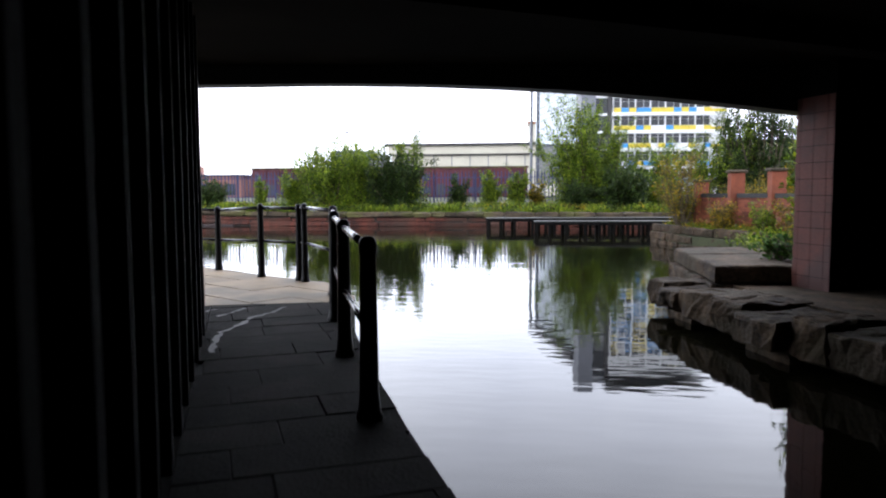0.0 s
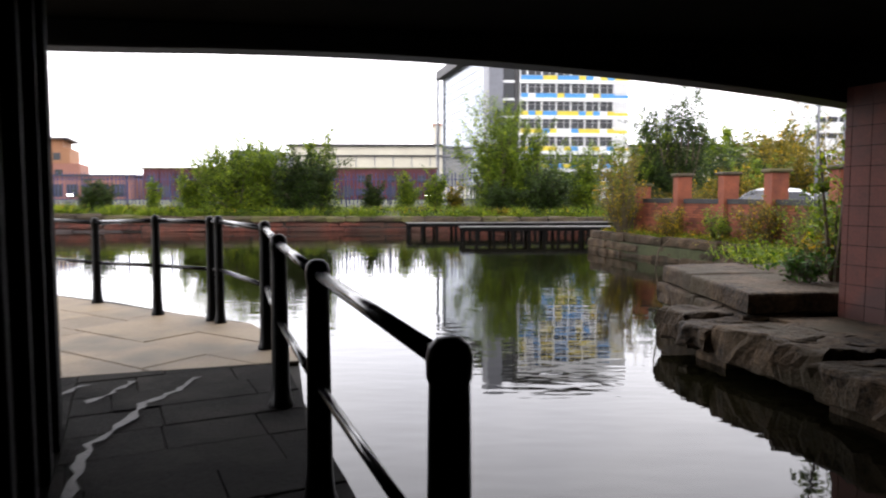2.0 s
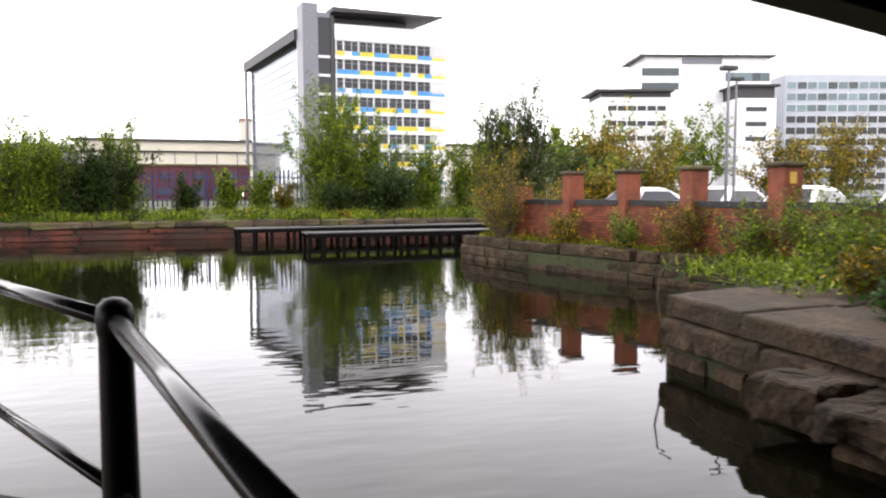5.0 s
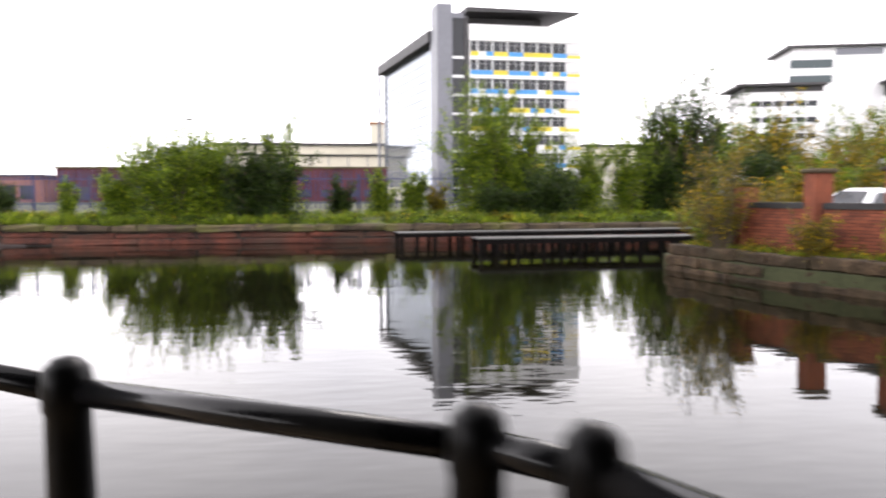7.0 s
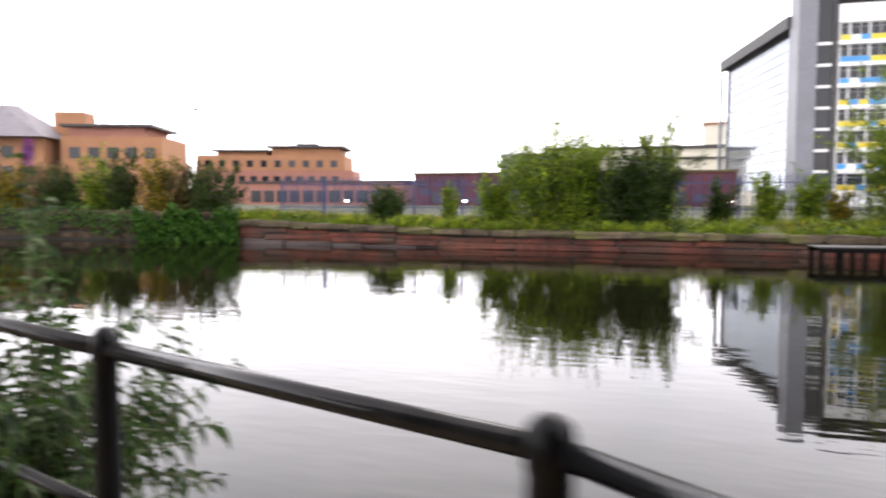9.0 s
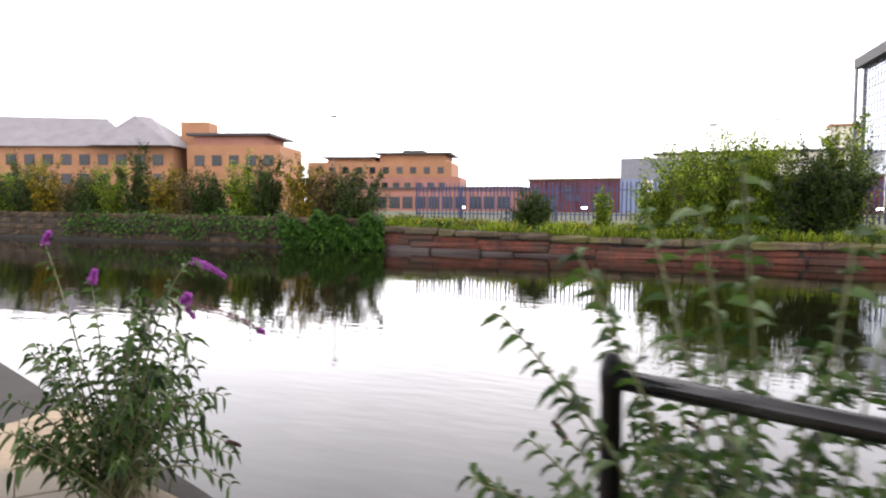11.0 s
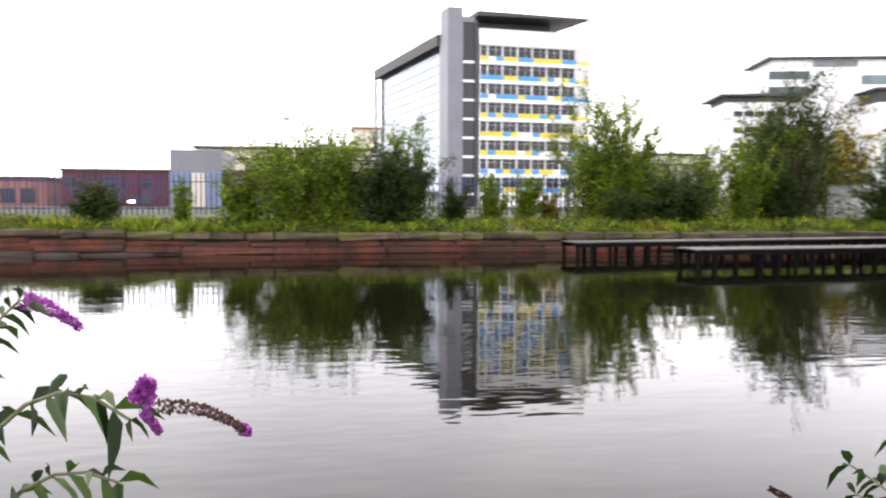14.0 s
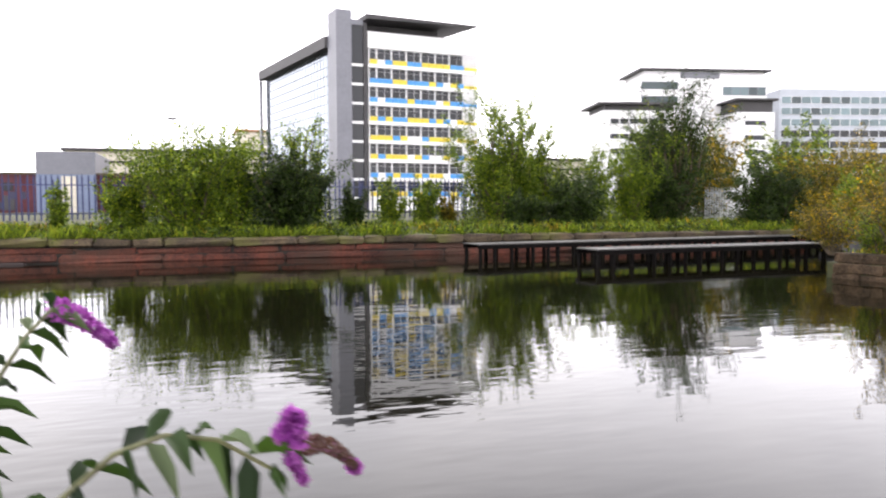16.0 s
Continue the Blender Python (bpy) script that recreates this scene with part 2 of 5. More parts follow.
# ---- mesh helpers ----
class Shape:
    """Collects vertices and faces of one mesh."""

    def __init__(self):
        self.v, self.f, self.soft = [], [], False

    def add(self, verts, faces):
        n = len(self.v)
        self.v += [tuple(p) for p in verts]
        self.f += [tuple(n + i for i in q) for q in faces]
        return self

    def box(self, x0, y0, z0, x1, y1, z1, bev=0.0):
        if bev <= 0:
            v = [(x, y, z) for z in (z0, z1) for x, y in ((x0, y0), (x1, y0), (x1, y1), (x0, y1))]
            return self.add(v, [(3, 2, 1, 0), (4, 5, 6, 7), (0, 1, 5, 4), (1, 2, 6, 5), (2, 3, 7, 6), (3, 0, 4, 7)])
        rings = []
        for z, i in ((z0, bev), (z0 + bev, 0), (z1 - bev, 0), (z1, bev)):
            c = bev if i == 0 else bev * 2
            a0, a1, b0, b1 = x0 + i, x1 - i, y0 + i, y1 - i
            c = bev
            rings.append([(a0 + c, b0, z), (a1 - c, b0, z), (a1, b0 + c, z), (a1, b1 - c, z), (a1 - c, b1, z), (a0 + c, b1, z), (a0, b1 - c, z), (a0, b0 + c, z)])
        v = [p for r in rings for p in r]
        f = [tuple(range(7, -1, -1)), tuple(range(24, 32))]
        for k in range(3):
            f += [(8 * k + i, 8 * k + (i + 1) % 8, 8 * k + 8 + (i + 1) % 8, 8 * k + 8 + i) for i in range(8)]
        return self.add(v, f)

    def slab(self, corners, z0, z1):
        """A flat slab over a polygon given anticlockwise from above."""
        n = len(corners)
        v = [(x, y, z0) for x, y in corners] + [(x, y, z1) for x, y in corners]
        f = [tuple(range(n - 1, -1, -1)), tuple(range(n, 2 * n))]
        return self.add(v, f + [(i, (i + 1) % n, n + (i + 1) % n, n + i) for i in range(n)])

    def tube(self, points, radii, sides=8, cap=True):
        pts = [Vector(p) for p in points]
        if not isinstance(radii, (list, tuple)):
            radii = [radii] * len(pts)
        base = len(self.v)
        up = Vector((0.13, 0.31, 0.94))
        for i, p in enumerate(pts):
            d = (pts[min(i + 1, len(pts) - 1)] - pts[max(i - 1, 0)]).normalized()
            a = d.cross(up)
            if a.length < 0.05:
                a = d.cross(Vector((1, 0, 0)))
            a.normalize()
            b = d.cross(a)
            for k in range(sides):
                t = 2 * math.pi * k / sides
                q = p + (a * math.cos(t) + b * math.sin(t)) * radii[i]
                self.v.append((q.x, q.y, q.z))
        for i in range(len(pts) - 1):
            for k in range(sides):
                a0, a1 = base + i * sides + k, base + i * sides + (k + 1) % sides
                self.f.append((a0, a1, a1 + sides, a0 + sides))
        if cap:
            self.f.append(tuple(base + k for k in range(sides - 1, -1, -1)))
            self.f.append(tuple(base + (len(pts) - 1) * sides + k for k in range(sides)))
        return self

    def lathe(self, x, y, profile, sides=16):
        """Rings of (radius, z) about an upright axis."""
        base = len(self.v)
        for r, z in profile:
            self.v += [(x + r * math.cos(2 * math.pi * k / sides), y + r * math.sin(2 * math.pi * k / sides), z) for k in range(sides)]
        for i in range(len(profile) - 1):
            for k in range(sides):
                a0, a1 = base + i * sides + k, base + i * sides + (k + 1) % sides
                self.f.append((a0, a1, a1 + sides, a0 + sides))
        self.f.append(tuple(base + k for k in range(sides - 1, -1, -1)))
        self.f.append(tuple(base + (len(profile) - 1) * sides + k for k in range(sides)))
        return self

    def mesh(self, name, material, smooth=False):
        me = bpy.data.meshes.new(name)
        me.from_pydata(self.v, [], self.f)
        me.materials.append(material)
        if smooth or self.soft:
            me.shade_smooth()
        me.update()
        return me


def part(name, shape, material, parent=None, label="", smooth=False, at=None):
    data = shape.mesh(name, material, smooth) if isinstance(shape, Shape) else shape
    ob = new(name, data)
    if at is not None:
        ob.matrix_basis = at
    if parent:
        ob.parent = parent
    return tagged(ob, label)


def thing(name, at, label, category, group="", kind=""):
    ob = new(name)
    ob.empty_display_size = 0.2
    ob.matrix_basis = at
    return tagged(ob, label, category, group, kind)


def setting(name, shape, material, label, category, smooth=False):
    return tagged(part(name, shape, material, smooth=smooth), label, category, kind="structure")


def unit(a, b):
    d = Vector((b[0] - a[0], b[1] - a[1]))
    return d.normalized(), d.length


# ---- canal, ground and banks ----
setting("water", Shape().add([(-60, -30, WATER_Z), (40, -30, WATER_Z), (40, 42, WATER_Z), (-60, 42, WATER_Z)], [(0, 1, 2, 3)]), WATER,
        "still dark canal water mirroring the white sky", "canal water")
setting("canal_bed", Shape().box(-60, -30, -2.4, 40, 42, -2.2), GROUND, "muddy canal bed under the water", "canal bed")

# the towpath's edge, from under the bridge round the basin
EDGE = [(7.0, -10.5), (2.60, 1.25), (2.05, 2.65), (1.50, 4.15), (1.02, 5.6), (0.72, 7.05), (-0.17, 8.66), (-1.05, 9.22), (-2.22, 10.17), (-3.55, 11.0), (-5.0, 11.46), (-6.5, 11.88), (-7.8, 12.2), (-9.0, 12.68), (-16.0, 15.3), (-30.0, 19.5)]


def path_z(y):
    return -0.08 + 0.08 * min(1.0, max(0.0, (y - 2.0) / 4.5))


def clip(poly, a, b):
    """Keeps the part of a polygon to the left of the line from a to b."""
    out = []
    side = [(b[0] - a[0]) * (p[1] - a[1]) - (b[1] - a[1]) * (p[0] - a[0]) for p in poly]
    for i, p in enumerate(poly):
        q, s, t = poly[(i + 1) % len(poly)], side[i], side[(i + 1) % len(poly)]
        if s >= 0:
            out.append(p)
        if s * t < 0:
            k = s / (s - t)
            out.append((p[0] + (q[0] - p[0]) * k, p[1] + (q[1] - p[1]) * k))
    return out


def area(poly):
    return 0.5 * sum(p[0] * q[1] - p[1] * q[0] for p, q in zip(poly, poly[1:] + poly[:1]))


def paver(poly, thick, lift, bev=0.007, gap=0.003):
    """One worn paving stone over a convex polygon, with a soft edge."""
    c = (sum(p[0] for p in poly) / len(poly), sum(p[1] for p in poly) / len(poly))

    def inset(d):
        out = []
        for x, y in poly:
            dx, dy = c[0] - x, c[1] - y
            r = math.hypot(dx, dy) or 1
            out.append((x + dx / r * d, y + dy / r * d))
        return out
    n, s = len(poly), Shape()
    lo, hi = inset(gap), inset(gap + bev)
    v = [(x, y, path_z(y) + lift - thick) for x, y in lo] + [(x, y, path_z(y) + lift - bev) for x, y in lo] + [(x, y, path_z(y) + lift) for x, y in hi]
    f = [tuple(range(2 * n, 3 * n))]
    for k in (0, n):
        f += [(k + i, k + (i + 1) % n, k + n + (i + 1) % n, k + n + i) for i in range(n)]
    return s.add(v, f)


# ground: one sheet to the horizon, with the basin cut out of it
BASIN = EDGE + [(-60.0, 27.0), (-60.0, 38.9), (19.6, 38.9), (19.4, 36.0), (13.6, 31.0), (12.4, 28.6), (9.6, 27.0), (7.6, 26.3), (8.3, 22.6), (9.5, 19.4), (10.4, 17.0), (9.6, 14.6), (7.9, 12.75), (5.69, 12.25), (5.75, 9.6), (5.9, 9.3), (6.0, 8.4), (6.3, 7.0), (7.0, 5.0), (12.9, -10.5)]


def ring(z):
    outer = [(-900, -600), (900, -600), (900, 1400), (-900, 1400)]
    bm = bmesh.new()
    vo = [bm.verts.new((x, y, z)) for x, y in outer]
    vi = [bm.verts.new((x, y, z)) for x, y in BASIN]
    edges = [bm.edges.new((a, b)) for a, b in zip(vo, vo[1:] + vo[:1])] + [bm.edges.new((a, b)) for a, b in zip(vi, vi[1:] + vi[:1])]
    bmesh.ops.triangle_fill(bm, use_beauty=True, use_dissolve=False, edges=edges)
    for f in bm.faces:
        if f.normal.z < 0:
            f.normal_flip()
    low = [bm.verts.new((v.co.x, v.co.y, -2.3)) for v in vi]
    for i in range(len(vi)):
        j = (i + 1) % len(vi)
        bm.faces.new((vi[i], vi[j], low[j], low[i]))
    me = bpy.data.meshes.new("ground")
    bm.to_mesh(me)
    bm.free()
    me.materials.append(GROUND)
    return me


tagged(new("ground", ring(-0.14)), "flat rough earth reaching away behind the canal banks", "ground", kind="structure")

# towpath bed and its paving stones
PATH_POLY = [(7.0, -10.5)] + EDGE[1:] + [(-30.0, 9.0), (-4.0, 4.0), (-0.6, 4.6), (1.2, 0.0), (5.2, -10.5)]
bed = Shape()
n = len(PATH_POLY)
bed.add([(x, y, path_z(y) - 0.03) for x, y in PATH_POLY] + [(x, y, -1.5) for x, y in PATH_POLY],
        [tuple(range(n))] + [(i, n + i, n + (i + 1) % n, (i + 1) % n) for i in range(n)])
towpath = setting("towpath", bed, MORTAR, "stone-paved towpath with dark joints beside the water", "towpath")

rng = random.Random(5)


def pave(material, origin, along, rows, width, length, y_test, keep, name):
    u = Vector(along).normalized()
    w = Vector((-u.y, u.x))
    for r in range(rows[0], rows[1]):
        s = -20.0 + rng.random() * length
        while s < 18:
            ln = length * rng.uniform(0.7, 1.35)
            quad = []
            for ds, dw in ((0, 0), (ln, 0), (ln, width), (0, width)):
                p = Vector(origin) + u * (s + ds) + w * (r * width + dw)
                quad.append((p.x, p.y))
            s += ln
            poly = quad
            my = sum(p[1] for p in quad) / 4
            mx = sum(p[0] for p in quad) / 4
            beside = [a[0] + (b[0] - a[0]) * (my - a[1]) / (b[1] - a[1]) for a, b in zip(EDGE, EDGE[1:]) if a[1] <= my <= b[1]]
            if not beside or mx > beside[0] + 1.0:
                continue
            for a, b in zip(EDGE, EDGE[1:]):
                if min(a[1], b[1]) - 0.8 < my < max(a[1], b[1]) + 0.8 and min(a[0], b[0]) - 2.5 < mx < max(a[0], b[0]) + 2.5:
                    poly = clip(poly, a, b) if len(poly) > 2 else []
            for a, b in keep:
                poly = clip(poly, a, b) if len(poly) > 2 else []
            if len(poly) > 2 and area(poly) > 0.02:
                part(name, paver(poly, 0.06, rng.uniform(-0.004, 0.006)), material, towpath)


# ---- bridge ----
CANAL = Vector((0.349, -0.937))  # along the canal, back under the bridge
ACROSS = Vector((0.885, 0.465))  # along the bridge's edge
LEFT = Vector((-0.27, 4.9))
RIGHT = Vector((6.66, 8.95))


def at2(o, *moves):
    p = Vector(o)
    for d, k in moves:
        p = p + d * k
    return (p.x, p.y)


SOFFIT = 2.95
WALLWAY = Vector((0.38, -0.925))  # the towpath wall runs a little closer to the water
BACK = 0.34  # the wall stands back between its piers
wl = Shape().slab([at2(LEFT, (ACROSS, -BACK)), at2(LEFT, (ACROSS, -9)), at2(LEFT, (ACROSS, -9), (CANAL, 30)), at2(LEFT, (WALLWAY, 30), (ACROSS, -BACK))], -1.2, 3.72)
wall_left = setting("wall_left", wl, SHADEDSOOT, "sooty abutment wall beside the towpath, coloured black for the bridge's shade", "bridge wall")
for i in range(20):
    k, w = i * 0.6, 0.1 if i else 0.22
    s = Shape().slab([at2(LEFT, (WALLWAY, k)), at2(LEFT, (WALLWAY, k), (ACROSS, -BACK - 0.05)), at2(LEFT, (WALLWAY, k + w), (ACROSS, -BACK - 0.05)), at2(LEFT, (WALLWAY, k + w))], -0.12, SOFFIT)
    part("pilaster", s, SHADEDSOOT, wall_left)
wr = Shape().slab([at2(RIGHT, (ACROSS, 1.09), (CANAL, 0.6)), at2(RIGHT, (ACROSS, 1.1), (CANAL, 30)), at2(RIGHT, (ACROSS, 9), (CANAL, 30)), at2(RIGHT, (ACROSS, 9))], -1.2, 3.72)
wall_right = setting("wall_right", wr, SHADEDSOOT, "abutment wall across the water, coloured near-black for the bridge's shade", "bridge wall")
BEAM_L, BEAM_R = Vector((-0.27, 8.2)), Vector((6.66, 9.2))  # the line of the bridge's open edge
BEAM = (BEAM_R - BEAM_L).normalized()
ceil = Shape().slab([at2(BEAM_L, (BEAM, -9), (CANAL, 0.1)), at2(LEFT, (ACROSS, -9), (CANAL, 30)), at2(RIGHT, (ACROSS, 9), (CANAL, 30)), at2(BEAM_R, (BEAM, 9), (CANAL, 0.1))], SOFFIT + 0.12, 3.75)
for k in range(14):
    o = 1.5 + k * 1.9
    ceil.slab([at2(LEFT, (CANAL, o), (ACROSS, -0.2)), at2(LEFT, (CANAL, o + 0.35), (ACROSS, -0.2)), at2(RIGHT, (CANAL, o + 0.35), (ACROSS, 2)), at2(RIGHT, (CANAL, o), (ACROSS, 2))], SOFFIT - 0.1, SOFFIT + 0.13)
setting("ceiling", ceil, SHADEDSOOT, "concrete bridge deck with deep cross beams, shade put into its dark colour", "bridge deck")
# unseen wall, added to keep out light from the bridge's far end
setting("wall_back", Shape().slab([at2(LEFT, (ACROSS, -2), (CANAL, 29)), at2(LEFT, (ACROSS, -2), (CANAL, 29.5)), at2(RIGHT, (ACROSS, 3), (CANAL, 29.5)), at2(RIGHT, (ACROSS, 3), (CANAL, 29))], -2, 3.72), SHADEDSOOT, "added unseen wall blocking light from the far end of the bridge", "bridge wall")
edge_beam = thing("edge_beam", pose(0, 0, 0), "dark steel girder along the bridge's open edge", "bridge girder", kind="structure")


def arched(k0, k1, z0, z1, n=24, over=5.0, follow=True):
    """A long strip along the bridge's edge, its underside curved as a flat arch."""
    span = (BEAM_R - BEAM_L).length
    s = Shape()
    for i in range(n + 1):
        u = -over + (span + 2 * over) * i / n
        low = 2.81 + 0.0106 * u - 0.0096 * u * u if u > -1 else 2.79
        low = max(low, 2.1)
        for k, z in ((k0, low + z0), (k1, low + z0), (k1, (low if follow else 0) + z1), (k0, (low if follow else 0) + z1)):
            s.v.append((*at2(BEAM_L, (BEAM, u), (CANAL, k)), z))
    for i in range(n):
        s.f += [(4 * i + j, 4 * i + (j + 1) % 4, 4 * i + 4 + (j + 1) % 4, 4 * i + 4 + j) for j in range(4)]
    s.f += [(3, 2, 1, 0), (4 * n, 4 * n + 1, 4 * n + 2, 4 * n + 3)]
    return s


part("web", arched(0.06, 0.12, 0.03, 3.9, follow=False), STEEL, edge_beam)
part("bottom_flange", arched(-0.06, 0.26, 0.0, 0.028), STEEL, edge_beam)
part("parapet", arched(-0.2, 0.05, 0.55, 4.6, follow=False), SHADEDSOOT, edge_beam)

# red painted pier and its blocks
red_pier = thing("bridge_pier", pose(RIGHT.x, RIGHT.y, 0), "red-painted blockwork pier under the bridge", "pier", kind="structure")
# exposed core end coloured near-black for the shade in the recess
part("core", Shape().slab([at2((0, 0), (ACROSS, 0.012), (CANAL, 0.01)), at2((0, 0), (ACROSS, 0.012), (CANAL, 0.705)), at2((0, 0), (ACROSS, 1.1), (CANAL, 0.705)), at2((0, 0), (ACROSS, 1.1), (CANAL, 0.01))], -0.6, 3.3), SHADEDSOOT, red_pier)
for c in range(14):
    z0 = -0.55 + c * 0.225
    for j, (k0, k1) in enumerate(((0.0, 0.08), (0.088, 0.33), (0.338, 0.58), (0.588, 0.70))):
        s = Shape().slab([at2((0, 0), (CANAL, k0)), at2((0, 0), (CANAL, k1)), at2((0, 0), (CANAL, k1), (ACROSS, 0.11)), at2((0, 0), (CANAL, k0), (ACROSS, 0.11))], z0 + 0.004, z0 + 0.221)
        part("block", s, REDPAINT, red_pier)
    for j in range(3):
        s = Shape().slab([at2((0, 0), (CANAL, -0.004), (ACROSS, 0.02 + j * 0.36)), at2((0, 0), (CANAL, 0.1), (ACROSS, 0.02 + j * 0.36)), at2((0, 0), (CANAL, 0.1), (ACROSS, 0.375 + j * 0.36)), at2((0, 0), (CANAL, -0.004), (ACROSS, 0.375 + j * 0.36))], z0 + 0.004, z0 + 0.221)
        part("block", s, REDPAINT, red_pier)

# ---- railing ----
POSTS = [(1.93, 2.40, 1.04), (1.38, 3.955, 1.085), (0.90, 5.43, 1.12), (0.43, 7.12, 1.145), (-0.368, 8.462, 1.156), (-0.50, 8.608, 1.145), (-1.24, 9.0, 1.15), (-2.36, 9.952, 1.089), (-3.643, 10.768, 1.113), (-5.092, 11.226, 1.115), (-6.553, 11.644, 1.14)]
railing = thing("railing", pose(POSTS[3][0], POSTS[3][1], 0), "black-painted iron railing with round posts along the towpath", "railing")
ro = Vector((POSTS[3][0], POSTS[3][1], 0))
GIRTH = [1.0, 1.0, 1.0, 0.95, 0.8, 0.85, 0.85, 0.9, 0.9, 0.75, 0.55]  # a thinner pair at the corner, slim end posts
for (x, y, z), slim in zip(POSTS, GIRTH):
    g = path_z(y)
    h = z - g
    prof = [(0.080, g - 0.02), (0.083, g + 0.02), (0.070, g + 0.05), (0.060, g + 0.16), (0.051, g + h - 0.16), (0.050, g + h - 0.11), (0.055, g + h - 0.10), (0.057, g + h - 0.055), (0.050, g + h - 0.02), (0.030, g + h - 0.002), (0.008, g + h + 0.003)]
    part("post", Shape().lathe(x - ro.x, y - ro.y, [(r * slim, q) for r, q in prof], 18), BLACKPAINT, railing, smooth=True)
for a, b in zip(POSTS, POSTS[1:]):
    for low, nm in ((0.065, "top_rail"), (0.58, "lower_rail")):
        pa, pb = Vector((a[0], a[1], a[2] - low)) - ro, Vector((b[0], b[1], b[2] - low)) - ro
        part(nm, Shape().tube([pa, pa.lerp(pb, 0.5), pb], 0.027 if low < 0.1 else 0.022, 12), WORNPAINT, railing, smooth=True)

# ---- far wall of the basin ----
WALL_Y = 38.7


def coping_z(x):
    ks = [(-60, 0.9), (-24, 0.64), (-20, 0.47), (-16, 0.38), (-11, 0.26), (0, 0.24), (10, 0.22)]
    for (a, za), (b, zb) in zip(ks, ks[1:]):
        if x <= b:
            return za + (zb - za) * (x - a) / (b - a)
    return 0.22


wf = Shape()
for i in range(80):
    xa, xb = -60 + i, -59 + i
    wf.box(xa, WALL_Y + 0.05, -2.2, xb, WALL_Y + 0.6, min(coping_z(xa), coping_z(xb)) - 0.02)
wall_far = setting("wall_far", wf, MORTAR, "red sandstone canal wall with a mossy stone coping", "canal wall")
rw = random.Random(11)


def rough_block(x0, x1, y0, y1, z0, z1, wob=0.05):
    s = Shape().box(x0, y0, z0, x1, y1, z1, 0.075)
    s.v = [(x + rw.uniform(-wob, wob) * 0.5, y + rw.uniform(-wob, wob), z + rw.uniform(-wob, wob) * (0.9 if z > (z0 + z1) / 2 else 0.3)) for x, y, z in s.v]
    return s


def course(x_from, x_to, top, height, lo, hi, front, material, name):
    x = x_from
    while x < x_to - 0.2:
        w = rw.uniform(lo, hi)
        zt = coping_z(x + w / 2) + top
        part(name, rough_block(x + 0.003, min(x + w, x_to) - 0.003, WALL_Y + front, WALL_Y + 0.5, zt - height + 0.006, zt), material, wall_far)
        x += w


course(-23.4, 19.6, 0.0, 0.31, 0.7, 2.4, -0.16, COPING, "coping_stone")
course(-23.4, 19.6, -0.30, 0.30, 0.9, 3.4, 0.0, REDSTONE, "stone")
course(-23.4, 19.6, -0.56, 0.30, 1.2, 3.8, -0.03, REDSTONE, "stone")
course(-23.4, 19.6, -0.80, 0.42, 1.4, 4.0, -0.02, WETSTONE, "wet_stone")
course(-60.0, -23.4, 0.25, 0.34, 0.6, 1.2, 0.0, STONE, "stone")
course(-60.0, -23.4, -0.09, 0.36, 0.5, 1.1, 0.02, STONE, "stone")
course(-60.0, -23.4, -0.45, 0.36, 0.5, 1.1, 0.0, STONE, "stone")
course(-60.0, -23.4, -0.81, 0.4, 0.5, 1.1, 0.01, STONE, "stone")


# ---- near quay and right bank ----
def block_poly(poly, z0, z1, wob=0.03, seed=0):
    """A weathered hewn stone over a polygon: rounded edges, hollows and knobs on its faces."""
    c = Vector((sum(p[0] for p in poly) / len(poly), sum(p[1] for p in poly) / len(poly), 0))
    pts = []
    for p, q in zip(poly, poly[1:] + poly[:1]):
        m = max(3, min(14, round(math.hypot(q[0] - p[0], q[1] - p[1]) / 0.1)))
        pts += [(p[0] + (q[0] - p[0]) * k / m, p[1] + (q[1] - p[1]) * k / m) for k in range(m)]
    n, h, s = len(pts), z1 - z0, Shape()
    r = min(0.045, h * 0.25)
    where = Vector((seed * 3.7, seed * 1.3, seed * 0.7))
    for z, ins in ((z0, 0.05), (z0 + r * 0.6, 0.0), (z0 + h * 0.5, 0.0), (z1 - r, 0.0), (z1 - r * 0.35, r * 0.3), (z1, r), (z1, 0.35), (z1, 0.68)):
        for x, y in pts:
            d = c - Vector((x, y, 0))
            k = ins * d.length if ins > 0.3 else min(ins, d.length * 0.4)
            p = Vector((x, y, z)) + d.normalized() * k
            far = noise.noise_vector(p * 1.9 + where) * wob * 0.9 + noise.noise_vector(p * 6.0 + where) * wob * 0.7 + noise.noise_vector(p * 15.0 + where) * wob * 0.35
            far.z *= 0.45
            s.v.append(tuple(p + far))
    s.v.append((c.x, c.y, z1))
    for k in range(7):
        s.f += [(k * n + i, k * n + (i + 1) % n, (k + 1) * n + (i + 1) % n, (k + 1) * n + i) for i in range(n)]
    s.f += [(7 * n + i, 7 * n + (i + 1) % n, 8 * n) for i in range(n)] + [tuple(range(n - 1, -1, -1))]
    return s


quay = setting("quay", Shape().slab([(5.9, 12.1), (5.85, 9.1), (6.8, 9.3), (12, 11.5), (12, 14.2), (9.6, 14.3), (7.9, 12.55)], -1.4, 0.16), MORTAR,
               "old stone quay corner stepping down to a ledge", "quay")
QTOP = [[(5.68, 12.25), (5.62, 10.9), (6.9, 11.0), (7.0, 12.5)], [(5.62, 10.88), (5.60, 8.95), (6.75, 9.02), (6.9, 10.98)], [(7.02, 12.5), (6.92, 11.0), (8.6, 11.4), (8.6, 13.2), (7.8, 12.75)], [(6.92, 10.98), (6.77, 9.03), (8.6, 9.9), (8.6, 11.38)]]
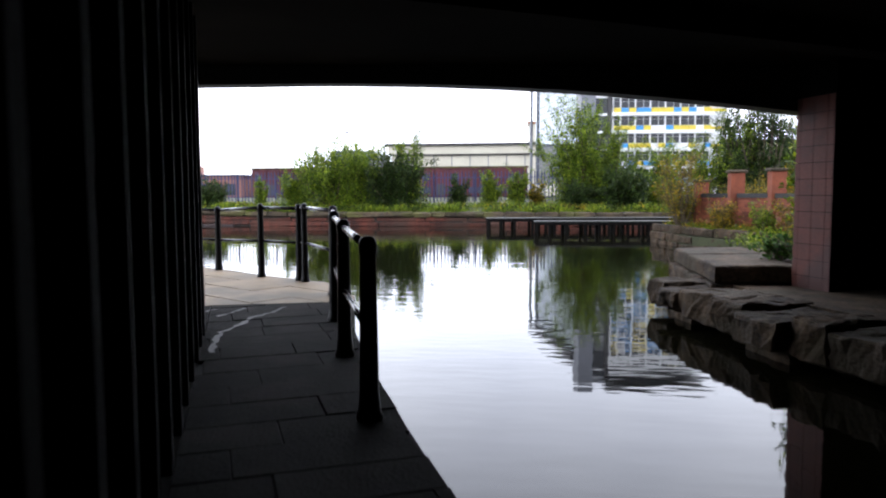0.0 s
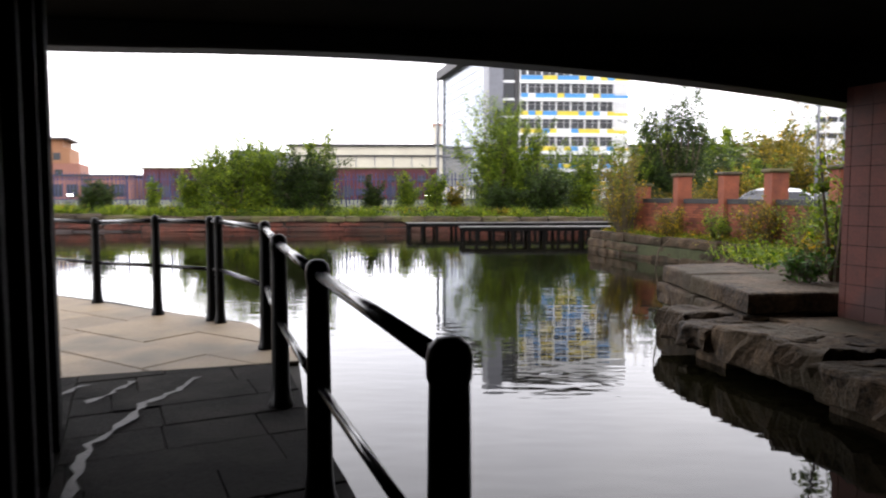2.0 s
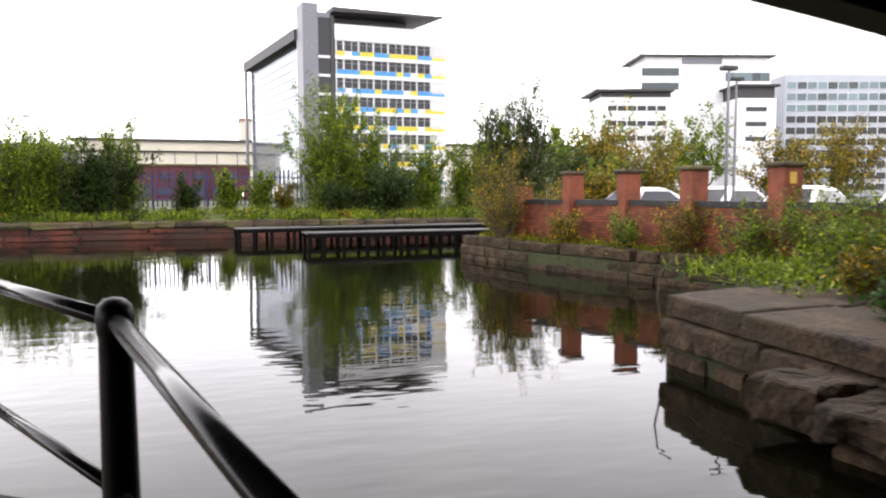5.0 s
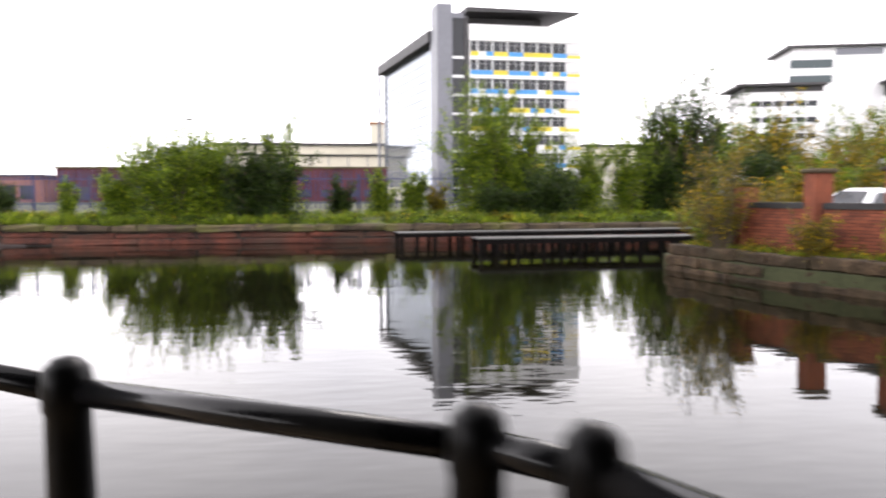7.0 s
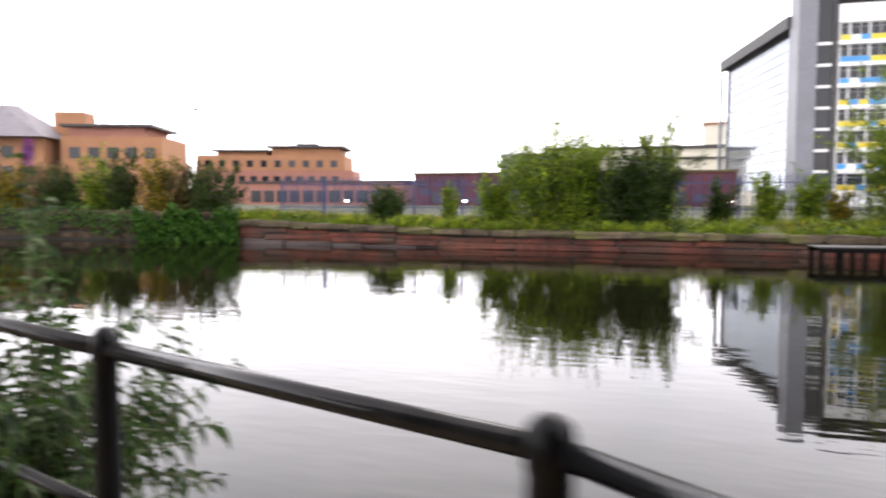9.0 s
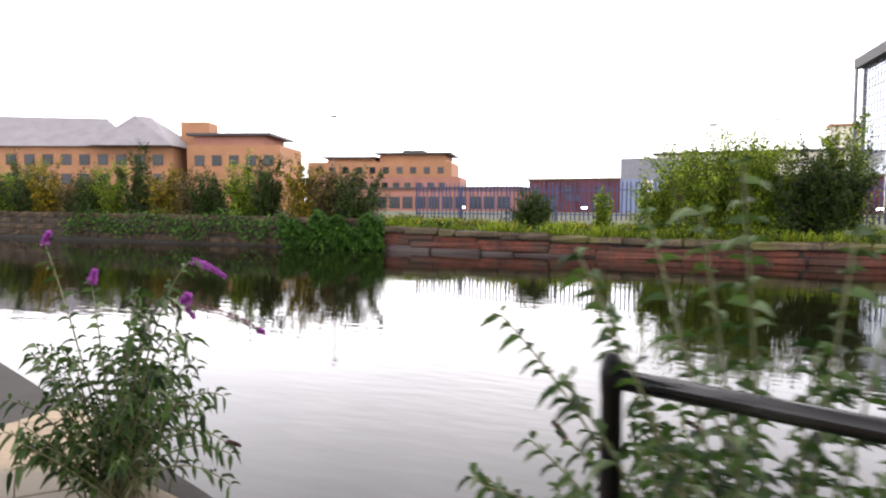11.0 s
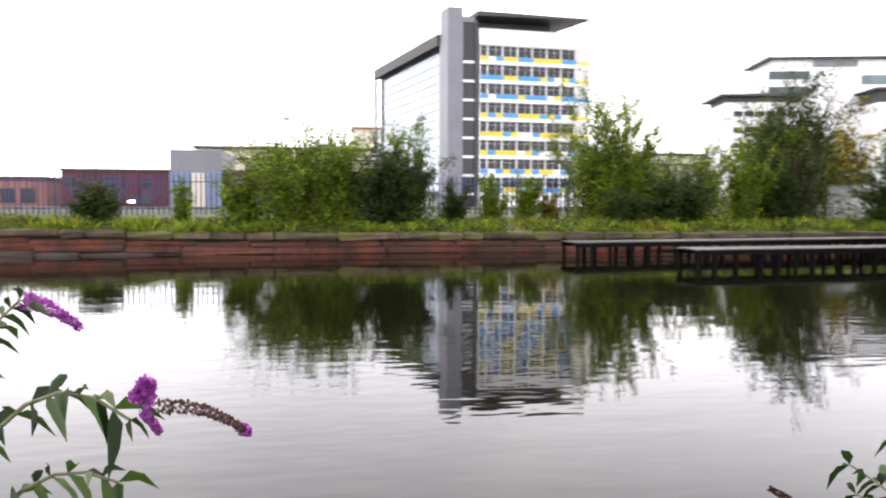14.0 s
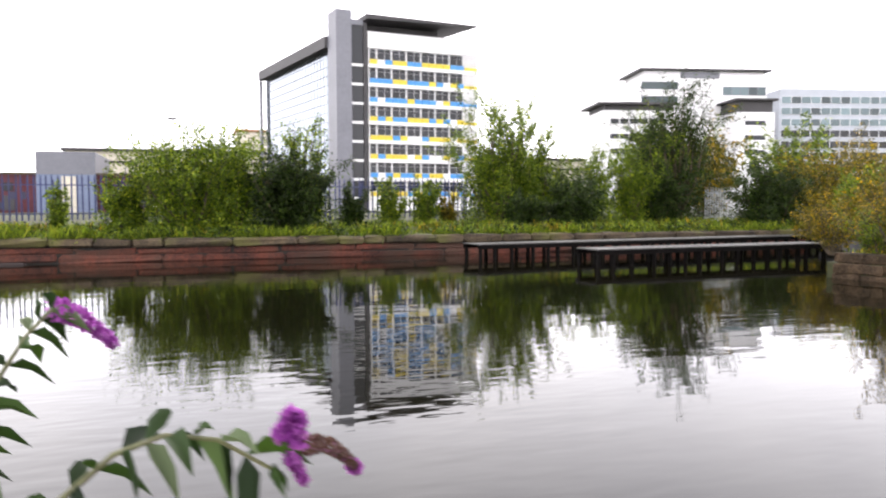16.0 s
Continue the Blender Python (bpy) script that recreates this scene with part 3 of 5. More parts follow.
for i, q in enumerate(QTOP):
    part("cap_stone", block_poly(q, -0.02, 0.25 - 0.012 * i, 0.02, i), STONE, quay, "worn flat capping stone")
for i, (y0, y1, o) in enumerate(((8.97, 10.5, 0.0), (10.53, 12.2, 0.05))):
    part("face_stone", block_poly([(5.52 + o, y0), (6.3, y0), (6.3, y1), (5.52 + o, y1)], -0.40 + 0.06 * i, -0.03, 0.05, 20 + i), STONE, quay, "long weathered face stone")
for i, (y0, y1) in enumerate(((9.1, 9.5), (9.75, 10.45), (10.9, 11.3), (11.5, 12.15))):
    part("footing_stone", block_poly([(5.66, y0), (6.3, y0), (6.3, y1), (5.66, y1)], -1.2, -0.40, 0.06, 30 + i), STONE, quay)
ledge = setting("ledge", Shape().slab([(5.75, 9.3), (6.0, 7.2), (6.8, 5.2), (12.7, -10.5), (16, -9), (8.0, 9.0), (6.6, 9.1), (5.9, 9.3)], -1.5, -0.10), MORTAR,
                "low ledge of broken stones along the water under the bridge", "ledge")
rl = random.Random(3)
p = Vector((4.86, 9.75))
d = Vector((0.16, -0.987))
i = 0
while p.y > -9:
    w = rl.uniform(0.55, 1.0)
    d = Vector((0.16, -0.987)) if p.y > 8.3 else (Vector((0.24, -0.97)) if p.y > 6.4 else CANAL.normalized())
    o = Vector((-d.y, d.x))
    e = rl.uniform(-0.14, 0.12)
    quad = [at2(p, (o, e)), at2(p, (d, w - 0.03), (o, e + rl.uniform(-0.06, 0.06))), at2(p, (d, w - 0.03), (o, 1.0)), at2(p, (o, 1.0))]
    part("ledge_stone", block_poly(quad, -0.34 - rl.random() * 0.16, -0.05 + rl.uniform(-0.07, 0.05), 0.09, 50 + i), STONE, ledge)
    if i % 3 == 1:
        part("ledge_stone", block_poly([at2(p, (o, 0.12)), at2(p, (d, w), (o, 0.12)), at2(p, (d, w), (o, 0.9)), at2(p, (o, 0.9))], -1.3, -0.46, 0.04, 150 + i), STONE, ledge)
    p = p + d * w
    i += 1
part("ledge_top", Shape().slab([(5.85, 9.0), (6.2, 7.2), (6.9, 5.3), (12.8, -10.4), (16, -9), (7.9, 8.9)], -0.3, -0.045), STONE, ledge, "flat dusty stone top")

# right bank wall with its stones and earth
BANK = [(7.55, 26.1), (8.27, 22.6), (9.45, 19.4), (10.4, 17.0), (9.75, 14.9)]
bank = setting("bank_right", Shape().slab([(7.9, 25.9), (8.6, 22.7), (9.8, 19.5), (10.75, 17.0), (10.1, 14.9), (12, 14.0), (14, 16), (40, 20), (40, 33), (16, 33), (11.0, 27.4)], -1.4, 0.02), GROUND,
               "earth bank behind a low curved stone wall", "bank")
for k, (z0, z1) in enumerate(((-1.2, -0.42), (-0.41, -0.14), (-0.13, 0.13))):
    for a, b in zip(BANK, BANK[1:]):
        dd, ln = unit(a, b)
        oo = Vector((-dd.y, dd.x))
        q0, j = rl.uniform(0, 0.2) if k else 0.0, 0
        while q0 < ln - 0.1:
            q1 = min(ln, q0 + rl.uniform(0.5, 1.5))
            f = rl.uniform(-0.05, 0.04) + 0.02 * k
            part("bank_stone", block_poly([at2(a, (dd, q0 + 0.006), (oo, f)), at2(a, (dd, q0 + 0.006), (oo, 0.5)), at2(a, (dd, q1 - 0.006), (oo, 0.5)), at2(a, (dd, q1 - 0.006), (oo, f))][::-1], z0, z1 + rl.uniform(-0.03, 0.03), 0.045, 300 + j + 40 * k), STONE, bank)
            q0, j = q1, j + 1

# brick wall with piers and the railings between them
PIERS = [(9.07, 24.82, 1.75), (9.72, 22.87, 2.03), (10.45, 21.2, 2.03), (10.65, 18.77, 2.03), (11.0, 16.4, 2.03), (11.5, 13.9, 2.03)]
garden_wall = thing("garden_wall", pose(10.45, 21.2, 0), "low red brick wall with capped brick piers", "brick wall", kind="structure")


def bricks_on(width, z0=0.0, z1=1.12):
    """The ends and heights of stretcher bricks in a wall panel."""
    c, z = 0, z0
    while z + 0.065 <= z1:
        x = -0.115 if c % 2 else 0.0
        while x < width - 0.02:
            a, b = max(0.0, x), min(width, x + 0.215)
            if b - a > 0.03:
                yield a, b, z, z + 0.065
            x += 0.225
        z += 0.075
        c += 1


wb = 0
for i, (x, y, z) in enumerate(PIERS):
    lx, ly = x - 10.45, y - 21.2
    pr = part("pier", Shape().box(lx - 0.215, ly - 0.215, 0.0, lx + 0.215, ly + 0.215, z - 0.1), BRICK, garden_wall, "red brick pier")
    if i == 4:
        part("sign", Shape().box(lx - 0.09, ly - 0.225, z - 0.42, lx + 0.07, ly - 0.217, z - 0.2), SIGNYELLOW, pr, "small yellow notice plate")
    part("cap", Shape().box(lx - 0.29, ly - 0.29, z - 0.1, lx + 0.29, ly + 0.29, z, 0.03), COPING, pr, "dark stone pier cap")
for (xa, ya, za), (xb, yb, zb) in zip(PIERS, PIERS[1:]):
    a, b = Vector((xa - 10.45, ya - 21.2)), Vector((xb - 10.45, yb - 21.2))
    dd, ln = unit(a, b)
    oo = Vector((-dd.y, dd.x))
    pan = Shape()
    for p0, p1, z0, z1 in bricks_on(ln - 0.43):
        pan.slab([at2(a, (dd, 0.215 + p0), (oo, 0.11)), at2(a, (dd, 0.215 + p0), (oo, 0.09)), at2(a, (dd, 0.215 + p1), (oo, 0.09)), at2(a, (dd, 0.215 + p1), (oo, 0.11))][::-1], z0, z1)
        pan.slab([at2(a, (dd, 0.215 + p0), (oo, -0.09)), at2(a, (dd, 0.215 + p0), (oo, -0.11)), at2(a, (dd, 0.215 + p1), (oo, -0.11)), at2(a, (dd, 0.215 + p1), (oo, -0.09))][::-1], z0, z1)
    tagged(part("brickwork", pan, BRICK, garden_wall, "courses of red brick"), kind="stuff")
    part("panel", Shape().slab([at2(a, (dd, 0.2), (oo, -0.102)), at2(a, (dd, 0.2), (oo, 0.102)), at2(a, (dd, ln - 0.2), (oo, 0.102)), at2(a, (dd, ln - 0.2), (oo, -0.102))][::-1], 0.0, 1.11), MORTAR, garden_wall, "mortar core of the wall")
    part("coping", Shape().slab([at2(a, (dd, 0.22), (oo, -0.15)), at2(a, (dd, 0.22), (oo, 0.15)), at2(a, (dd, ln - 0.22), (oo, 0.15)), at2(a, (dd, ln - 0.22), (oo, -0.15))][::-1], 1.12, 1.26), STEEL, garden_wall, "dark coping")

# ---- timber jetties ----
def jetty(a, b, width, z, label):
    dd, ln = unit(a, b)
    oo = Vector((-dd.y, dd.x))
    t = thing("jetty", pose(a[0], a[1], 0, 0, 0, math.degrees(math.atan2(dd.y, dd.x))), label, "jetty", "timber jetties in the basin")
    k, board = 0.0, Shape().box(0, 0, 0, 0.14, width, 0.045).mesh("board", DECK)
    while k < ln:
        part("board", board, DECK, t, at=pose(k, 0, z - 0.045 + random.uniform(-0.004, 0.004)))
        k += 0.15
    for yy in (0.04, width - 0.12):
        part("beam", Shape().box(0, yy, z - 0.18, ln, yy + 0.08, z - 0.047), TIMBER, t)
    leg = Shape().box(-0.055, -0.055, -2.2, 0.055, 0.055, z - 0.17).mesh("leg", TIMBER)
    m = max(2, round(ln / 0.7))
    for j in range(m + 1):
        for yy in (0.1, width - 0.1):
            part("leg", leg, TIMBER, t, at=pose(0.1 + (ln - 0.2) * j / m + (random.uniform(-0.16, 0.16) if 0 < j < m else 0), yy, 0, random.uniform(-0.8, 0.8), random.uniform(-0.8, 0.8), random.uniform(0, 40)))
    return t


jetty((0.9, 35.07), (18.9, 37.2), 1.3, 0.02, "dark timber jetty with a grey board deck on posts")
jetty((3.28, 30.98), (13.2, 31.5), 1.3, 0.02, "short dark timber jetty meeting the stone bank")


# ---- office tower ----
TA, TB = Vector((0.998, 0.06)), Vector((-0.174, 0.985))
tower = thing("office_tower", pose(16.93, 121.48, 0.27) @ Matrix.Diagonal((0.8, 0.8, 0.8, 1)), "glass office tower with blue, yellow and white panels", "office tower")


def tw(u0, u1, v0, v1, z0, z1):
    return Shape().slab([at2((0, 0), (TA, u0), (TB, v0)), at2((0, 0), (TA, u1), (TB, v0)), at2((0, 0), (TA, u1), (TB, v1)), at2((0, 0), (TA, u0), (TB, v1))], z0, z1)


def side(u0, u1, v0, v1, z0, z1):
    """Like tw, for the long glass side, which splays outwards."""
    lean = lambda u, v: u - 0.038 * v
    return Shape().slab([at2((0, 0), (TA, lean(u0, v0)), (TB, v0)), at2((0, 0), (TA, lean(u1, v0)), (TB, v0)), at2((0, 0), (TA, lean(u1, v1)), (TB, v1)), at2((0, 0), (TA, lean(u0, v1)), (TB, v1))], z0, z1)


part("core", tw(0.2, 23.3, 0.3, 47.0, -0.2, 31.9), WHITECLAD, tower, "white concrete frame")
part("parapet", tw(0.0, 23.6, 0.0, 47.0, 31.9, 35.0), WHITECLAD, tower, "white parapet band")
part("slab_tower", tw(-6.6, -3.6, -1.0, 3.5, -0.2, 38.4), GREYCLAD, tower, "grey clad stair tower")
part("stair_glazing", tw(-3.6, -0.9, 0.2, 3.0, -0.2, 36.0), GLASS, tower, "dark stair window strip")
part("stair_head", tw(-3.6, -0.9, 0.0, 3.2, 36.0, 37.0), GREYCLAD, tower)
part("column", tw(-0.9, -0.2, -0.1, 1.0, -0.2, 36.5), DARKCLAD, tower, "dark full-height column")
part("penthouse", tw(1.0, 16.0, 3.0, 44.0, 35.0, 36.9), DARKCLAD, tower, "dark set-back penthouse")
part("roof", Shape().add([(*at2((0, 0), (TA, -0.8), (TB, -1.5)), 37.0), (*at2((0, 0), (TA, 21.5), (TB, -3.0)), 37.0), (*at2((0, 0), (TA, 16.5), (TB, 46)), 37.4), (*at2((0, 0), (TA, -0.8), (TB, 46)), 37.4),
                          (*at2((0, 0), (TA, -0.8), (TB, -1.5)), 37.9), (*at2((0, 0), (TA, 21.5), (TB, -3.0)), 37.3), (*at2((0, 0), (TA, 16.5), (TB, 46)), 37.8), (*at2((0, 0), (TA, -0.8), (TB, 46)), 37.9)],
                         [(3, 2, 1, 0), (4, 5, 6, 7), (0, 1, 5, 4), (1, 2, 6, 5), (2, 3, 7, 6), (3, 0, 4, 7)]), DARKCLAD, tower, "dark overhanging flat roof")
part("side_eave", side(-7.0, -4.0, 3.6, 46.5, 32.0, 34.2), DARKCLAD, tower, "dark eave over the glass side")
part("side_glazing", side(-5.4, 0.15, 3.6, 46.0, 3.5, 32.0), MIRRORGLASS, tower, "pale reflecting glass side")
part("end_fin", side(-6.6, -6.0, 46.6, 47.6, -0.2, 32.0), GREYCLAD, tower, "grey end fin")
for k in range(24):
    part("mullion", side(-5.46, -5.38, 5.0 + k * 1.72, 5.12 + k * 1.72, 3.5, 32.0), GREYCLAD, tower)
for k in range(16):
    part("transom", side(-5.47, -5.37, 3.7, 46.0, 3.6 + k * 1.8, 3.72 + k * 1.8), GREYCLAD, tower)
rt = random.Random(8)
for s in range(8):
    zt = 31.8 - s * 3.65
    fl = part("storey", tw(0.0, 23.5, -0.05, 0.28, zt - 3.62, zt - 2.95), WHITECLAD, tower, "white floor band")
    for j in range(15):
        u0 = 0.45 + j * 1.53
        if j < 13:
            part("window", tw(u0 + 0.03, u0 + (1.38 if j % 2 else 1.12), 0.12, 0.28, zt - 1.95, zt - 0.75), GLASS, fl)
            part("window", tw(u0 + 0.03, u0 + (1.38 if j % 2 else 1.12), 0.12, 0.28, zt - 0.68, zt - 0.08), GLASS, fl)
            part("panel", tw(u0, u0 + 1.46, 0.02, 0.28, zt - 2.93, zt - 2.04), rt.choice((BLUEPANEL, YELLOWPANEL, WHITECLAD, BLUEPANEL, YELLOWPANEL)), fl)
        else:
            for q in range(4):
                part("louvre", tw(u0 - 0.05, u0 + 1.5, -0.1, 0.2, zt - 0.35 - q * 0.52, zt - 0.12 - q * 0.52), WHITECLAD, fl)
            part("panel", tw(u0, u0 + 1.46, 0.02, 0.28, zt - 2.93, zt - 2.34), rt.choice((BLUEPANEL, YELLOWPANEL)), fl)
    part("stair_band", tw(-4.3, -0.95, 0.05, 0.3, zt - 3.6, zt - 3.1), WHITECLAD, tower)


# ---- verge behind the far wall ----
setting("verge", Shape().add([(-70, 39.15, 0.15), (-24, 39.15, 0.5), (-12, 39.15, 0.22), (24, 39.15, 0.18), (70, 39.15, 0.15), (90, 62, 0.62), (-90, 62, 0.85), (-90, 140, 0.7), (90, 140, 0.6),
                              (-70, 39.15, -1), (70, 39.15, -1), (-90, 140, -1), (90, 140, -1)],
                             [(0, 1, 6), (1, 2, 3, 5, 6), (3, 4, 5), (6, 5, 8, 7)]), GROUND, "weedy earth verge behind the canal wall", "verge")

# palisade fence on the verge
fence = thing("palisade_fence", pose(0, 47.5, 0), "tall blue-painted steel palisade fence with pointed pales", "fence")
pale = Shape()
pale.add([(-0.035, -0.012, 0.72), (0.035, -0.012, 0.72), (0.035, -0.012, 2.62), (0.0, -0.012, 2.82), (-0.035, -0.012, 2.62), (-0.035, 0.012, 0.72), (0.035, 0.012, 0.72), (0.035, 0.012, 2.62), (0.0, 0.012, 2.82), (-0.035, 0.012, 2.62)],
         [(0, 1, 2, 3, 4), (9, 8, 7, 6, 5), (0, 5, 6, 1), (1, 6, 7, 2), (2, 7, 8, 3), (3, 8, 9, 4), (4, 9, 5, 0)])
pale_mesh = pale.mesh("pale", PALISADE)
for i in range(160):
    x = -26 + i * 0.245
    part("pale", pale_mesh, PALISADE, fence, at=pose(x, 0, 0.05 + 0.03 * math.sin(x * 0.4), 0, random.uniform(-1, 1), 0))
for i in range(14):
    part("post", Shape().box(-0.04, -0.03, 0.3, 0.04, 0.07, 2.6), PALISADE, fence, at=pose(-26 + i * 2.82, 0.06, 0))
for z in (1.05, 2.35):
    part("rail", Shape().box(-26, 0.015, z, 13.2, 0.05, z + 0.05), PALISADE, fence)
gate = thing("palisade_gate", pose(20.6, 46, 0), "bare galvanised steel palisade gate standing among bushes", "gate")
for i in range(14):
    s = Shape()
    s.v, s.f = [(x, y, z - 0.35) for x, y, z in pale.v], list(pale.f)
    part("pale", s, GALVANISED, gate, at=pose(-1.15 + i * 0.177, 0, 0))
for z in (0.7, 2.1):
    part("rail", Shape().box(-1.2, 0.015, z, 1.2, 0.05, z + 0.05), GALVANISED, gate)

# small floodlights along the far yard
LAMPGLOW = plain("lamp_glow", (1, 1, 1), 0.4)
lg = LAMPGLOW.node_tree.nodes["Principled BSDF"]
lg.inputs["Emission Color"].default_value, lg.inputs["Emission Strength"].default_value = (1.0, 0.97, 0.88, 1), 5.0
for i, x in enumerate((-42, -27, -12.7, 1.7, 16, 37)):
    lamp = thing("yard_light", pose(x, 90, 0.4), "small lit yard lamp on a short post", "yard light", "lit yard lamps")
    part("stem", Shape().tube([(0, 0, 0), (0, 0, 0.85)], 0.06, 8), DARKCLAD, lamp)
    part("lens", Shape().box(-0.26, -0.15, 0.85, 0.26, 0.1, 1.05, 0.04), LAMPGLOW, lamp, "glowing white lens")


# ---- buildings ----
def building(name, label, origin, heading, width, depth, z0, z1, material, group=""):
    """A block standing on its front left corner, its front along local x."""
    t = thing(name, pose(origin[0], origin[1], 0, 0, 0, heading), label, "building", group)
    part("wall", Shape().box(0, 0.12, z0, width, depth, z1), material, t)
    return t


def window_row(t, x0, x1, n, z0, z1, glass=GLASS, gap=0.3, frame_mat=WHITECLAD):
    w = (x1 - x0) / n
    fr = Shape().box(0, 0, z0 - 0.08, w * (1 - gap) + 0.16, 0.14, z1 + 0.08).mesh("window", frame_mat)
    pn = Shape().box(0.08, -0.03, z0, w * (1 - gap) + 0.08, 0.05, z1).mesh("pane", glass)
    for i in range(n):
        f = part("window", fr, frame_mat, t, at=pose(x0 + w * (i + gap / 2), 0, 0))
        part("pane", pn, glass, f)


PALEBLUE = surface("pale_blue_cladding", (0.16, 0.20, 0.30), (0.12, 0.155, 0.24), 0.5, 0.3, 4, 0.02)
NAVY = surface("navy_louvre", (0.03, 0.03, 0.075), (0.018, 0.018, 0.045), 0.5, 0.6, 8, 0.05)
depot = building("brick_depot", "low dark red brick depot with rows of bays", (-37, 100), 0, 40.0, 20, 0, 4.9, DARKBRICK)
for i in range(19):
    if i % 3 == 1:
        part("bay", Shape().box(0.5 + i * 2.05, -0.02, 1.0, 1.6 + i * 2.05, 0.14, 2.6), DARKCLAD, depot, "dark shutter")
    if i % 2 == 0:
        part("window", Shape().box(0.6 + i * 2.05, -0.02, 3.1, 1.5 + i * 2.05, 0.14, 4.0), GLASS, depot)
    part("pier", Shape().box(1.9 + i * 2.05, -0.14, 0, 2.2 + i * 2.05, 0.12, 4.7), DARKBRICK, depot)
part("parapet", Shape().box(-0.2, -0.1, 4.85, 40.2, 0.4, 5.1), COPING, depot)
part("plant_room", Shape().box(12.0, -0.5, 4.9, 17.9, 14, 7.4), GREYCLAD, depot, "plain grey upper plant room")
part("annex_wall", Shape().box(12.0, -0.45, 0, 17.9, 0.2, 4.9), PALEBLUE, depot, "pale blue-grey annex wall")
part("annex_door", Shape().box(14.5, -0.52, 0.2, 15.9, -0.4, 4.7), CREAM, depot, "tall cream sliding door")
for i in range(5):
    part("louvre", Shape().box(21.0 + i * 3.6, -0.05, 1.3, 23.4 + i * 3.6, 0.14, 2.2), NAVY, depot, "dark navy louvre")
    part("louvre", Shape().box(1.0 + i * 2.1, -0.05, 2.2 - (i % 2) * 1.1, 2.5 + i * 2.1, 0.14, 3.0 - (i % 2) * 1.1), NAVY, depot, "dark navy louvre")
low = building("low_depot", "long low red brick building with a flat roof", (-66, 104), 0, 26.0, 16, 0, 4.0, PINKBRICK)
window_row(low, 1, 25, 11, 1.2, 2.8, frame_mat=DARKCLAD)
part("roof", Shape().box(-0.3, -0.3, 4.0, 26.3, 16, 4.25), DARKCLAD, low)

arena = building("long_shed", "very long cream-clad shed with a dark roof line", (-41, 232), 0, 235.0, 40, 0, 14.0, CREAM)
part("upper_band", Shape().box(-1, -1.0, 14.0, 236, 38, 16.6), CREAM, arena, "pale upper band")
part("shadow_gap", Shape().box(-0.5, -0.6, 13.5, 235.5, 0.1, 14.0), DARKCLAD, arena)
part("roof_edge", Shape().box(-2, -2.0, 16.6, 237, 40, 17.4), DARKCLAD, arena)
for i in range(40):
    part("panel_joint", Shape().box(2 + i * 5.9, -0.05, 0, 2.25 + i * 5.9, 0.13, 13.5), GREYCLAD, arena)
hall = building("stone_block", "small sandstone-coloured block above the long shed", (3.5, 240), 0, 10.0, 10, 0, 24.0, CREAM)
part("roof", Shape().box(-0.4, -0.4, 24, 10.4, 10, 24.8), ORANGEBRICK, hall)

flats = building("brick_flats", "orange and pink brick apartment block with dark flat roofs", (-108.5, 149.5), 18.3, 36.0, 16, 0, 8.2, PINKBRICK)
part("upper_wall", Shape().box(0, 0.06, 8.2, 34, 16, 11.6), ORANGEBRICK, flats, "orange brick upper storeys")
window_row(flats, 1, 33, 12, 2.0, 3.6, gap=0.5, frame_mat=DARKCLAD)
window_row(flats, 1, 33, 12, 5.2, 6.8, gap=0.5, frame_mat=DARKCLAD)
window_row(flats, 1, 33, 10, 9.0, 10.4, gap=0.6, frame_mat=DARKCLAD)
part("penthouse", Shape().box(17, 1, 11.6, 32.5, 15, 13.4), ORANGEBRICK, flats)
part("roof", Shape().box(16, -0.3, 13.4, 34.0, 16, 13.8), DARKCLAD, flats, "dark overhanging flat roof")
part("roof", Shape().box(3.5, -0.3, 12.5, 16.5, 16, 12.9), DARKCLAD, flats, "dark overhanging flat roof")
part("penthouse", Shape().box(4.5, 1, 11.6, 16.0, 15, 12.5), ORANGEBRICK, flats)
part("plant", Shape().box(22, 4, 13.8, 27, 9, 14.6), DARKCLAD, flats)

slates = building("slate_roofed_flats", "orange brick flats under steep grey slate roofs", (-137, 81.2), 25.0, 42.0, 14, 0, 11.2, ORANGEBRICK)
window_row(slates, 1, 41, 13, 5.0, 6.6, gap=0.5, frame_mat=DARKCLAD)
window_row(slates, 1, 41, 13, 8.2, 9.8, gap=0.5, frame_mat=DARKCLAD)
part("roof", Shape().add([(-1, -0.8, 11.2), (31, -0.8, 11.2), (31, 14.8, 11.2), (-1, 14.8, 11.2), (-1, 7, 17.2), (28, 7, 16.6)], [(0, 1, 5, 4), (1, 2, 5), (2, 3, 4, 5), (0, 4, 3), (3, 2, 1, 0)]), SLATE, slates, "long grey slate roof")
part("roof", Shape().add([(29, -2.8, 11.2), (43, -2.8, 11.2), (43, 14.8, 11.2), (29, 14.8, 11.2), (34, 4, 16.8), (36, 6, 16.8)], [(0, 1, 4), (1, 5, 4), (1, 2, 5), (2, 3, 4, 5), (3, 0, 4), (3, 2, 1, 0)]), SLATE, slates, "hipped slate roof")
part("stair_block", Shape().box(40.5, 8, 11.2, 45.5, 13, 16.2), ORANGEBRICK, slates)
mid = building("flat_roofed_flats", "orange brick flats with a dark flat roof", (-98, 101.2), 22.0, 16.0, 14, 0, 11.6, ORANGEBRICK)
part("penthouse", Shape().box(1, 1, 11.6, 13, 13, 13.2), PINKBRICK, mid)
part("roof", Shape().box(0, -0.2, 13.2, 14.5, 14, 13.6), DARKCLAD, mid)
window_row(mid, 0.6, 15.4, 5, 8.2, 9.8, gap=0.5, frame_mat=DARKCLAD)

